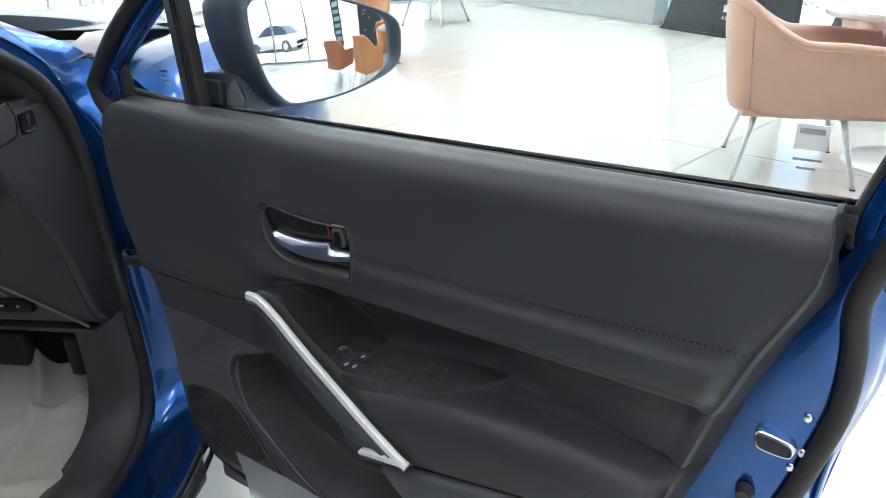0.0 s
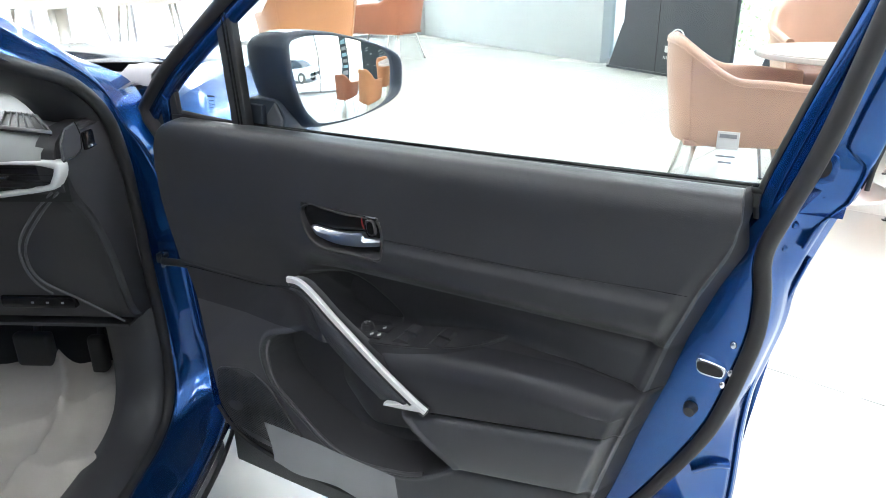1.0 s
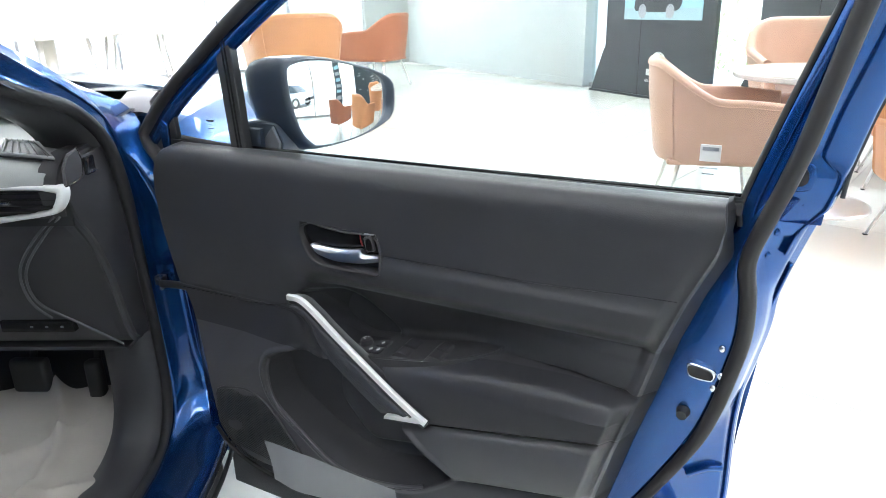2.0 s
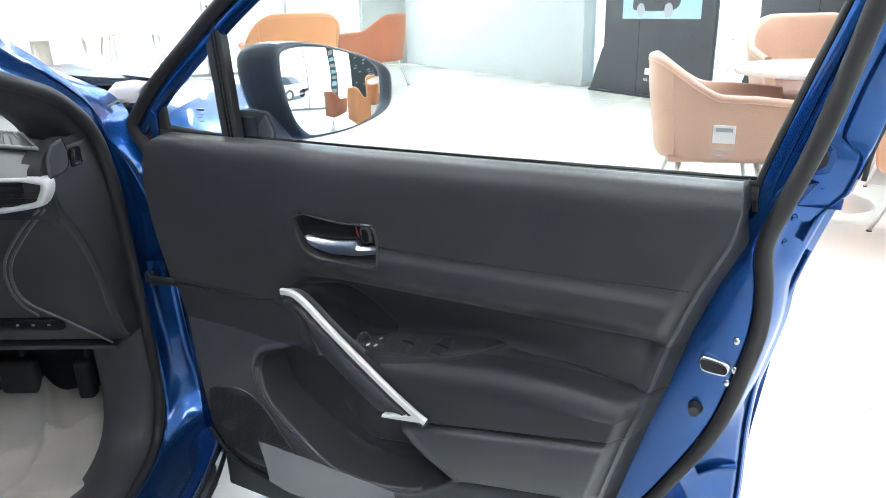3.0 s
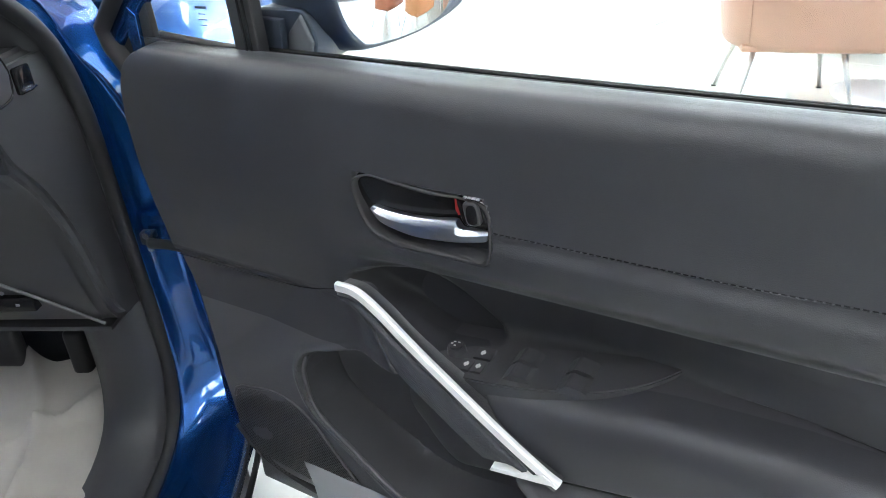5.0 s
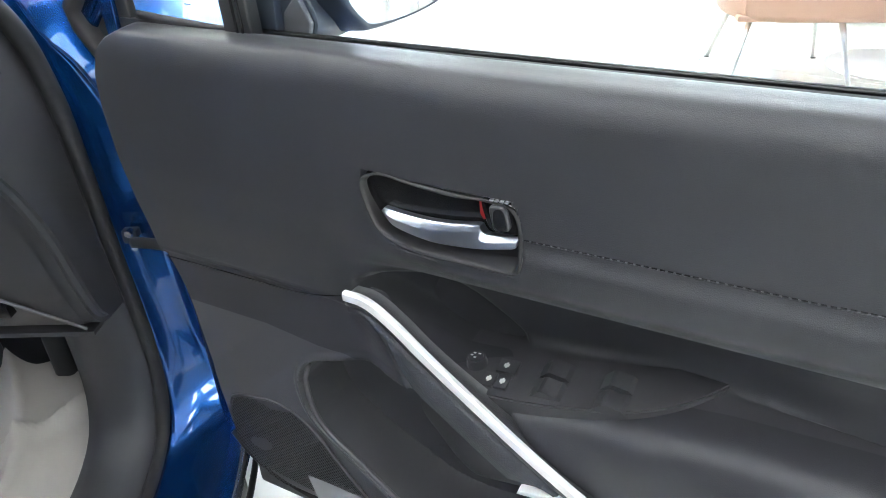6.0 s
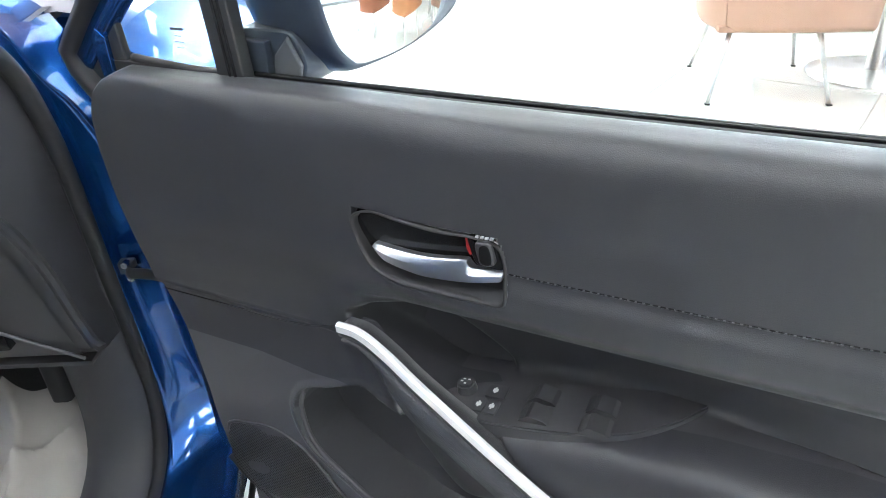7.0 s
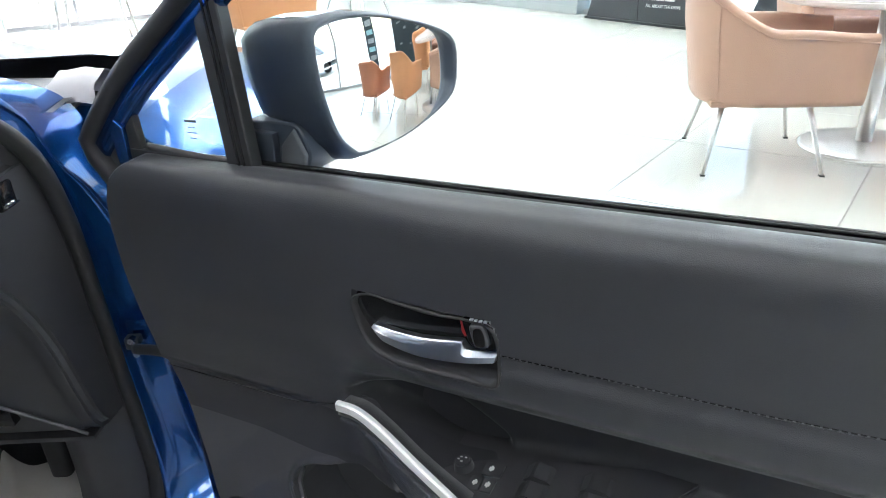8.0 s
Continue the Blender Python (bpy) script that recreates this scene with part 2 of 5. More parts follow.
# ---- the open door ----
car = thing("car", "shiny blue car with black interior and its front door open", "car", CAR)
door = plate("front_door", [(-1.09, 0.30), (-0.95, 0.22), (-0.30, 0.20), (-0.23, 0.27), (-0.15, 0.50), (-0.02, 0.92), (-0.02, 0.955), (-1.10, 0.955), (-1.12, 0.70)], 0.735, 0.765, PLASTIC, car, "open blue front door with black leatherette trim", at=CAR.inverted() @ DOOR)

FRONT_EDGE = ([0.26, 0.285, 0.31, 0.34, 0.40, 0.467, 0.56, 0.66, 0.73, 0.82, 0.89, 0.93, 0.96, 0.975, 0.99], [-0.85, -0.905, -0.952, -0.986, -1.010, -1.022, -1.045, -1.068, -1.076, -1.088, -1.098, -1.096, -1.086, -1.072, -1.04])
REAR_EDGE = ([0.24, 0.386, 0.456, 0.589, 0.669, 0.764, 0.845, 0.93, 0.955, 0.975, 0.99], [-0.245, -0.185, -0.159, -0.122, -0.096, -0.070, -0.040, 0.000, 0.005, 0.003, -0.003])


def front_edge(z):
    return float(np.interp(z, *FRONT_EDGE))


def rear_edge(z):
    return float(np.interp(z, *REAR_EDGE))


def arm_top(u):
    return float(np.interp(u, [-0.62, -0.58, -0.32, -0.20, -0.05], [0.640, 0.645, 0.678, 0.682, 0.672]))


def trim_section(u):
    """The trim's section at u: places (n, z) from the window line down to the bottom edge."""
    k = 0.18 * (max(u, -0.62) + 0.30)
    t = arm_top(u)
    rear = [(0.704, 0.976), (0.699, 0.986), (0.682, 0.985), (0.661, 0.978), (0.648, 0.954), (0.643, 0.900), (0.637, 0.843), (0.628, 0.818), (0.630, 0.788),
            (0.655, 0.762), (0.696, 0.742), (0.722, t + 0.030), (0.718, t + 0.002), (0.670, t - 0.003), (0.628, t - 0.012), (0.610, t - 0.036), (0.608, 0.610 + k), (0.612, 0.578 + k),
            (0.620, 0.569 + k), (0.606, 0.556 + k), (0.602, 0.510 + k), (0.612, 0.470 + k), (0.640, 0.448 + k), (0.636, 0.430 + k), (0.632, 0.345 + k * 0.4), (0.640, 0.275), (0.672, 0.255)]
    fore = [(0.706, 0.976), (0.701, 0.987), (0.686, 0.986), (0.669, 0.979), (0.658, 0.954), (0.654, 0.900), (0.650, 0.843), (0.649, 0.815), (0.650, 0.790),
            (0.651, 0.765), (0.653, 0.742), (0.655, 0.722), (0.656, 0.706), (0.657, 0.695), (0.659, 0.687), (0.665, 0.681), (0.669, 0.660), (0.671, 0.630),
            (0.671, 0.600), (0.668, 0.565), (0.664, 0.530), (0.660, 0.495), (0.656, 0.460), (0.653, 0.425), (0.648, 0.360), (0.652, 0.295), (0.676, 0.268)]
    w = step(u, -0.78, -0.60)
    return [(a[0] * (1 - w) + b[0] * w, a[1] * (1 - w) + b[1] * w) for a, b in zip(fore, rear)]


POCKET = smooth_closed([(-0.828, 0.572), (-0.848, 0.552), (-0.853, 0.516), (-0.832, 0.462), (-0.77, 0.414), (-0.692, 0.373), (-0.62, 0.362), (-0.54, 0.37), (-0.47, 0.39), (-0.393, 0.443), (-0.399, 0.468), (-0.454, 0.505), (-0.526, 0.558), (-0.567, 0.587), (-0.62, 0.623), (-0.705, 0.605), (-0.745, 0.598), (-0.785, 0.586)], 90)
BEZEL = smooth_closed([(-0.713, 0.862), (-0.704, 0.874), (-0.660, 0.874), (-0.600, 0.871), (-0.548, 0.872), (-0.538, 0.864), (-0.530, 0.836), (-0.527, 0.816), (-0.533, 0.806), (-0.560, 0.805), (-0.640, 0.803), (-0.672, 0.805), (-0.697, 0.822), (-0.709, 0.846)], 60)
GRIP_HOLE = smooth_closed([(-0.735, 0.716), (-0.700, 0.726), (-0.650, 0.722), (-0.600, 0.682), (-0.540, 0.625), (-0.500, 0.580), (-0.530, 0.562), (-0.600, 0.600), (-0.660, 0.640), (-0.715, 0.690)], 50)
CUTS, PER, COLS = 27, 10, 360


def trim_point(s, j):
    """A place on the trim's skin: s from the front edge to the rear edge, j down the section."""
    u = -1.07 + 1.03 * s
    for _ in range(3):
        sec = trim_section(u)
        i, t = min(int(j), CUTS - 2), j - min(int(j), CUTS - 2)
        a, b, c, d = sec[max(i - 1, 0)], sec[i], sec[i + 1], sec[min(i + 2, CUTS - 1)]
        n, z = (0.5 * (2 * b[k] + (c[k] - a[k]) * t + (2 * a[k] - 5 * b[k] + 4 * c[k] - d[k]) * t * t + (3 * b[k] - a[k] - 3 * c[k] + d[k]) * t ** 3) for k in (0, 1))
        u = front_edge(z) + (rear_edge(z) - front_edge(z)) * s
    e = 0.50 * step(s, 0.980, 0.9985) * step(j, 2.5, 5.0) * (1 - step(j, 24.5, 26.0))
    hollow = step(s, 0.62, 1.0) * step(j, 9.0, 10.5) * (1 - step(j, 12.0, 13.0))
    n = n * (1 - hollow) + min(n, 0.668) * hollow
    return u, n * (1 - e) + 0.648 * e, z


def trim_rows(j0, j1):
    rows = []
    for j in np.linspace(j0, j1, (j1 - j0) * (PER if j0 < 18 else 26) + 1):
        row = []
        for c in range(COLS + 1):
            u, n, z = trim_point(c / COLS, j)
            row.append((u, n, z))
        uu, nn, zz = np.array(row).T
        inside = signed_all(uu, zz, POCKET)
        nn = nn + 0.090 * ramp(inside, -0.002, 0.009) - 0.004 * ramp(inside, -0.015, -0.006) * (1 - ramp(inside, -0.004, 0.002))
        nn += 0.022 * ramp(signed_all(uu, zz, BEZEL), -0.002, 0.007) + 0.040 * ramp(signed_all(uu, zz, GRIP_HOLE), -0.016, 0.010)
        # the facet below the parting line leans out towards the bottom
        across = ((uu + 0.815) * 0.185 - (zz - 0.690) * 0.205) / 0.276
        nn -= 0.16 * np.clip(across, 0, 0.065) * ramp(-zz, -0.700, -0.675) * (1 - ramp(uu, -0.80, -0.73)) * ramp(zz, 0.40, 0.55)
        row = list(zip(uu, nn, zz))
        first, last = row[0], row[-1]
        row = [(first[0] - 0.010, first[1] + 0.040, first[2]), (first[0] - 0.007, first[1] + 0.012, first[2]), (first[0] - 0.003, first[1] + 0.003, first[2])] + row
        back = max(last[1] + 0.006, 0.694)
        w = 1.0 - 0.75 * step(last[2], 0.90, 0.945)
        row += [(last[0] + 0.003 * w, last[1] - 0.0012, last[2]), (last[0] + 0.006 * w, last[1] + 0.001, last[2]), (last[0] + 0.009 * w, last[1] + 0.008, last[2]), (last[0] + 0.026 * w, max(back, last[1] + 0.015), last[2]), (last[0] + 0.028 * w, max(back, last[1] + 0.015) + 0.010, last[2])]
        rows.append(row)
    return rows


for nm, j0, j1, mt, lb in (("upper_trim", 0, 9, LEATHER, "black grained leatherette upper panel"), ("middle_trim", 9, 13, PLASTIC, "recessed black middle panel"),
                           ("armrest", 13, 18, ARMPAD, "padded black armrest"), ("lower_trim", 18, 26, HARD, "hard black lower panel with map pocket")):
    skin = mesh(nm, *grid(trim_rows(j0, j1)), mt, door, lb)
    skin.data.materials.append(PLASTIC)
    skin.data.set_sharp_from_angle(angle=radians(38))
    mid = np.empty(len(skin.data.polygons) * 3)
    skin.data.polygons.foreach_get("center", mid)
    deep = signed_all(mid[0::3], mid[2::3], POCKET) > -0.0035
    skin.data.materials.append(LEATHER)
    skin.data.materials.append(SEAL)
    slots = deep.astype(int)
    if nm == "middle_trim":
        slots[~deep & (mid[0::3] < -0.62)] = 2
    # the plain plastic side strip behind the rounded rear edge; darker rubber paints its shade
    slots[np.arange(len(slots)) % (COLS + 8) >= COLS + 6] = 3
    skin.data.polygons.foreach_set("material_index", slots)


def on_trim(u, z, lift=0.001):
    """The trim's depth at (u, z), found along the section."""
    best = None
    sec = trim_section(u)
    for j in np.linspace(0, 26, 261):
        i = min(int(j), 25)
        t = j - i
        n = sec[i][0] * (1 - t) + sec[i + 1][0] * t
        zz = sec[i][1] * (1 - t) + sec[i + 1][1] * t
        if best is None or abs(zz - z) < best[0]:
            best = (abs(zz - z), n)
    return best[1] - lift


# thin black tubes laid in the two folds draw their shade
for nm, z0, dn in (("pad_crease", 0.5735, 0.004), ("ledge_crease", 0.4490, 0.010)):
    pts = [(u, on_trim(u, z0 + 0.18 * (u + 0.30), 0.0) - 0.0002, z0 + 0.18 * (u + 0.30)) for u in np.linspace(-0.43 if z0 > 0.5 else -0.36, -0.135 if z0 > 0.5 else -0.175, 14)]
    tube(nm, pts, 0.0030, GLOSS, door, "thin black tube that draws the shade in a trim crease", sides=6)

rim_pts = [(u, on_trim(u, z, 0.0) - 0.001, z) for u, z in POCKET if (u < -0.80 and z < 0.565) or (z < 0.42 and u < -0.45)]
first = max(range(len(rim_pts)), key=lambda i: math.dist(rim_pts[i], rim_pts[i - 1]))
rim_pts = rim_pts[first:] + rim_pts[:first]
tube("pocket_rim", rim_pts[::2], 0.0042, HARD, door, "rounded rim of the map pocket", sides=8, count=120)

# stitched seam along the upper panel
seam_line = [(u, 0.8405 + 0.02 * step(u, -0.3, 0.0) * 0.4) for u in np.linspace(-0.524, -0.046, 71)]
tube("seam_groove", [(u, on_trim(u, z, 0.0001), z) for u, z in seam_line[::6]], 0.0007, PLASTIC, door, "dark seam line", sides=6)
seam = bmesh.new()
for u, z in seam_line:
    n = on_trim(u, z + 0.001, 0.0009)
    bmesh.ops.create_cube(seam, size=1.0, matrix=Matrix.Translation((u, n, z + 0.001)) @ Matrix.Diagonal((0.0046, 0.0011, 0.0009, 1)))
part("stitching", seam, GLOSS, door, "row of black thread stitches")

# a thin parting line between the soft front panel and the hard lower panel
tube("parting_line", [(-1.06, 0.655, 0.682), (-1.0, 0.655, 0.683), (-0.92, 0.655, 0.684), (-0.83, 0.654, 0.686), (-0.77, 0.650, 0.700), (-0.735, 0.645, 0.716)], 0.0007, GLOSS, door, "dark parting line", sides=6)

# inside handle in its cup
bezel = plate("handle_bezel", BEZEL, 0.6545, 0.660, GLOSS, door, "glossy black handle cup")
rim = smooth_closed([(u, z) for u, z in BEZEL[::4]], 80)
rim_rows = []
cu, cz = -0.62, 0.842
for u, z in rim:
    du, dz = u - cu, z - cz
    ln = math.hypot(du, dz)
    du, dz = du / ln, dz / ln
    n0 = on_trim(u, z, 0.0)
    rim_rows.append([(u + du * 0.002, n0 + 0.001, z + dz * 0.002), (u + du * 0.001, n0 - 0.0015, z + dz * 0.001), (u - du * 0.001, n0 - 0.002, z - dz * 0.001), (u - du * 0.003, n0 + 0.004, z - dz * 0.003), (u - du * 0.005, 0.657, z - dz * 0.0045)])
mesh("bezel_rim", *grid(rim_rows, close_u=True), SEAL, bezel)
lever_top = spline([(-0.686, 0.8375), (-0.668, 0.8365), (-0.635, 0.8365), (-0.603, 0.8395), (-0.577, 0.8435), (-0.572, 0.839), (-0.567, 0.8345), (-0.555, 0.836), (-0.534, 0.840)], 50)
lever_low = spline([(-0.685, 0.8350), (-0.678, 0.827), (-0.667, 0.8205), (-0.630, 0.8155), (-0.600, 0.8165), (-0.573, 0.819), (-0.541, 0.825), (-0.537, 0.827)], 50)
rows = []
for (u1, z1), (u2, z2) in zip(lever_top, lever_low):
    bow = 0.006 * math.sin(math.pi * min(1, max(0, (u1 + 0.69) / 0.17)))
    n0 = 0.642 - bow
    rows.append([(u1, n0 + 0.014, z1 - 0.001), (u1, n0 + 0.005, z1), (u1, n0 + 0.0032, z1 - 0.0010), ((u1 + u2) / 2, n0 - 0.0010, z1 * 0.6 + z2 * 0.4), (u2, n0 - 0.0008, z2 + 0.0015), (u2, n0 + 0.001, z2), (u2, n0 + 0.012, z2 + 0.002)])
lv, lf = grid(rows, close_v=True)
lf += [tuple(range(7))[::-1], tuple((len(rows) - 1) * 7 + k for k in range(7))]
mesh("pull_lever", lv, lf, LEVER, door, "chrome inside door lever").data.set_sharp_from_angle(angle=radians(32))
lock = plate("lock_frame", smooth_closed([(-0.572, 0.872), (-0.560, 0.873), (-0.540, 0.871), (-0.536, 0.855), (-0.533, 0.842), (-0.545, 0.840), (-0.562, 0.842), (-0.569, 0.856)], 32), 0.640, 0.662, GLOSS, door, "black lock surround", bevel=0.002)
plate("lock_button", smooth_closed([(-0.562, 0.868), (-0.555, 0.871), (-0.547, 0.871), (-0.5435, 0.862), (-0.541, 0.850), (-0.545, 0.846), (-0.555, 0.845), (-0.5585, 0.850)], 36), 0.634, 0.642, PLASTIC, door, "black lock button", bevel=0.003)
plate("button_inset", smooth_closed([(-0.5565, 0.866), (-0.5475, 0.8675), (-0.5445, 0.850), (-0.555, 0.849)], 24), 0.6332, 0.636, GLOSS, door, "shallow dark inset of the lock button")
plate("lock_mark", [(-0.5745, 0.871), (-0.5705, 0.872), (-0.5665, 0.853), (-0.5700, 0.851), (-0.5735, 0.857)], 0.641, 0.644, RED, door, "red unlocked marker")
for k in range(4):
    box("lock_print", -0.562 + k * 0.005, -0.5585 + k * 0.005, 0.6365, 0.640, 0.8745, 0.876, GREY_MARK, lock)

# diagonal grip with its silver strip
grip_path = spline([(-0.724, 0.610, 0.731), (-0.694, 0.604, 0.734), (-0.662, 0.600, 0.719), (-0.624, 0.598, 0.690), (-0.564, 0.596, 0.646), (-0.503, 0.594, 0.603), (-0.452, 0.592, 0.571), (-0.430, 0.592, 0.559)], 60)


def grip_frames(path):
    for i, c in enumerate(path):
        tng = Vector(path[min(i + 1, len(path) - 1)] - path[max(i - 1, 0)]).normalized()
        out = Vector((0, -1, 0))
        yield Vector(c), tng, tng.cross(out).normalized()


rows, strip_rows = [], []
N = len(grip_path)
for i, (c, tng, side) in enumerate(grip_frames(grip_path)):
    if side.z < 0:
        side = -side
    f = i / (N - 1)
    wid = 0.013
    dep = 0.028 + 0.020 * step(f, 0.3, 1.0)
    y = Vector((0, 1, 0))
    rows.append([c + side * 0.006 + y * 0.004, c + side * 0.004 - y * 0.001, c - side * 0.004 - y * 0.001, c - side * (wid * 0.55) + y * 0.003, c - side * (wid * 0.93) + y * 0.009, c - side * wid + y * 0.014, c - side * wid + y * dep, c + side * 0.004 + y * dep])
    strip_rows.append([c + side * 0.0120 + y * 0.006, c + side * 0.0125 + y * 0.001, c + side * 0.0110 - y * 0.0020, c + side * 0.0030 - y * 0.0030, c + side * 0.0016 - y * 0.0015, c + side * 0.0012 + y * 0.003])
gv, gf = grid(rows, close_v=True)
gf += [tuple(range(8))[::-1], tuple((N - 1) * 8 + k for k in range(8))]
grip = mesh("pull_grip", gv, gf, LEATHER, door, "diagonal leatherette-wrapped pull grip")
sv, sf = grid(strip_rows, close_v=True)
sf += [tuple(range(6))[::-1], tuple((N - 1) * 6 + k for k in range(6))]
wrap_rows = []
for i, (c, tng, side) in enumerate(grip_frames(grip_path)):
    if side.z < 0:
        side = -side
    f = i / (N - 1)
    wid = 0.012 + 0.050 * step(f, 0.02, 0.42)
    y = Vector((0, 1, 0))
    wrap_rows.append([c - side * 0.009 + y * 0.012, c - side * 0.010 + y * 0.001, c - side * 0.013 - y * 0.0015, c - side * (wid - 0.004) + y * 0.012, c - side * wid + y * 0.016, c - side * (wid - 0.001) + y * 0.050])
    wrap_rows[-1] = [Vector((p.x, p.y, max(p.z, 0.5535 + 0.164 * (p.x + 0.511)))) for p in wrap_rows[-1]]
mesh("grip_wrap", *grid(wrap_rows), GRIPSKIN, grip, "dark grained leatherette wrap")
mesh("silver_strip", sv, sf, SILVER, grip, "satin silver trim strip").data.set_sharp_from_angle(angle=radians(28))
plate("strip_foot", [(-0.427, 0.566), (-0.445, 0.577), (-0.456, 0.570), (-0.509, 0.5595), (-0.511, 0.5535), (-0.450, 0.5620)], 0.5885, 0.600, SILVER, grip, "satin silver return of the strip", bevel=0.0015)

# switch plate on the armrest
switch_at = Matrix.Translation((-0.462, 0.671, 0.664)) @ Matrix.Rotation(radians(-7.0), 4, "Y") @ Matrix.Rotation(radians(3.0), 4, "X")
tray = smooth_closed([(-0.160, -0.018), (-0.110, 0.014), (-0.020, 0.032), (0.060, 0.044), (0.138, 0.050), (0.130, 0.030), (0.098, -0.004), (0.052, -0.030), (-0.010, -0.044), (-0.080, -0.050), (-0.140, -0.046)], 60)
bm = bmesh.new()
f = bm.faces.new([bm.verts.new((x, y, 0.0)) for x, y in tray])
ext = bmesh.ops.extrude_face_region(bm, geom=[f])
bmesh.ops.translate(bm, verts=[v for v in ext["geom"] if isinstance(v, bmesh.types.BMVert)], vec=(0, 0, -0.03))
bmesh.ops.recalc_face_normals(bm, faces=bm.faces[:])
bmesh.ops.bevel(bm, geom=[e for e in bm.edges if e.verts[0].co.z > -0.001 and e.verts[1].co.z > -0.001], offset=0.002, segments=2, affect="EDGES")
panel = part("switch_panel", bm, PLASTIC, door, "black window-switch panel", at=switch_at)
for x, y in ((-0.094, -0.004), (-0.105, -0.029), (-0.089, -0.029)):
    key = box("switch_button", x - 0.010 if y > -0.02 else x - 0.0075, x + 0.014 if y > -0.02 else x + 0.0075, y - 0.010, y + 0.011, 0.0, 0.004, PLASTIC, panel, "black rocker button with white icon", bevel=0.0015)
    box("icon", x - 0.003, x + 0.003, y - 0.002, y + 0.003, 0.004, 0.0043, WHITE_MARK, key)
    box("icon", x - 0.001, x + 0.001, y - 0.004, y + 0.005, 0.004, 0.0044, WHITE_MARK, key)
for x in (-0.045, 0.022):
    for yy in (0.004, -0.026):
        rows = []
        for k, (a, h) in enumerate([(-0.022, -0.004), (-0.010, 0.000), (0.0, 0.008), (0.004, 0.009), (0.020, 0.005), (0.024, 0.001)]):
            rows.append([(x + a, yy - 0.012, -0.004), (x + a, yy - 0.012, h), (x + a, yy + 0.012, h), (x + a, yy + 0.012, -0.004)])
        mesh("window_switch", *grid(rows), PLASTIC, panel, "black window lift switch", smooth=False)
knob = bmesh.new()
bmesh.ops.create_cone(knob, cap_ends=True, segments=28, radius1=0.0125, radius2=0.0105, depth=0.012, matrix=Matrix.Translation((-0.130, -0.006, 0.006)))
bmesh.ops.bevel(knob, geom=[e for e in knob.edges if e.verts[0].co.z > 0.011 and e.verts[1].co.z > 0.011], offset=0.002, segments=2, affect="EDGES")
kn = part("mirror_knob", knob, PLASTIC, panel, "black round mirror knob")
for a, b in ((-0.003, 0.004), (0.003, 0.004), (0.0, -0.003), (-0.005, 0.0)):
    box("icon", -0.130 + a - 0.0015, -0.130 + a + 0.0015, -0.006 + b - 0.001, -0.006 + b + 0.001, 0.012, 0.0124, WHITE_MARK, kn)

# speaker grille low at the front, and the film stuck over the lower trim
SPEAKER = smooth_closed([(-0.995, 0.450), (-0.960, 0.462), (-0.913, 0.470), (-0.869, 0.458), (-0.834, 0.432), (-0.792, 0.386), (-0.745, 0.335), (-0.735, 0.300), (-0.790, 0.280), (-0.870, 0.285), (-0.950, 0.306), (-0.996, 0.364), (-1.002, 0.410)], 80)
bm = bmesh.new()
vs = [bm.verts.new((u, on_trim(u, z, 0.004), z)) for u, z in SPEAKER]
fc = bm.faces.new(vs)
ext = bmesh.ops.extrude_face_region(bm, geom=[fc])
bmesh.ops.translate(bm, verts=[v for v in ext["geom"] if isinstance(v, bmesh.types.BMVert)], vec=(0, 0.02, 0))
bmesh.ops.recalc_face_normals(bm, faces=bm.faces[:])
MESHY = material("speaker_mesh", (0.016, 0.016, 0.018), 0.45, vary=0.1)
nt = MESHY.node_tree
wv = nt.nodes.new("ShaderNodeTexVoronoi")
wv.inputs["Scale"].default_value = 215
wv.inputs["Randomness"].default_value = 0.0
tc = nt.nodes.new("ShaderNodeTexCoord")
bp = nt.nodes.new("ShaderNodeBump")
bp.inputs["Strength"].default_value, bp.inputs["Distance"].default_value = 1.0, 0.003
flat = nt.nodes.new("ShaderNodeMapping")
flat.inputs["Scale"].default_value = (1, 0, 1)
flat.inputs["Rotation"].default_value = (0, radians(38), 0)
nt.links.new(tc.outputs["Object"], flat.inputs["Vector"])
nt.links.new(flat.outputs[0], wv.inputs["Vector"])
hole = nt.nodes.new("ShaderNodeMapRange")
hole.inputs[1].default_value, hole.inputs[2].default_value = 0.30, 0.42
hole.inputs[3].default_value, hole.inputs[4].default_value = 0.002, 0.045
nt.links.new(wv.outputs[0], hole.inputs[0])
nt.links.new(hole.outputs[0], nt.nodes["Principled BSDF"].inputs["Base Color"])
nt.links.new(wv.outputs[0], bp.inputs["Height"])
nt.links.new(bp.outputs[0], nt.nodes["Principled BSDF"].inputs["Normal"])
grille = part("speaker_grille", bm, MESHY, door, "finely perforated black speaker grille")
tube("grille_rim", [(u, on_trim(u, z, 0.004), z) for u, z in SPEAKER[-2:] + SPEAKER[:1] + SPEAKER[:52:2]], 0.0028, PLASTIC, grille, sides=6, count=120)
rows = []
for i in range(25):
    a = i / 24
    row = []
    for k in range(11):
        b = k / 10
        u = (-0.845 * (1 - b) - 0.833 * b) * (1 - a) + (-0.523 * (1 - b) - 0.510 * b) * a
        z = (0.382 * (1 - b) + 0.284 * b) * (1 - a) + (0.366 * (1 - b) + 0.276 * b) * a
        n = 0.630 + 0.006 * math.sin(9 * a + 3 * b) * b * (1 - a) - 0.004 * noise.noise(Vector((u * 14, z * 14, 3)))
        row.append((u, n - 0.006 * (1 - a), z))
    rows.append(row)
mesh("protective_film", *grid(rows), FILM, door, "hazy protective plastic film, taped on")

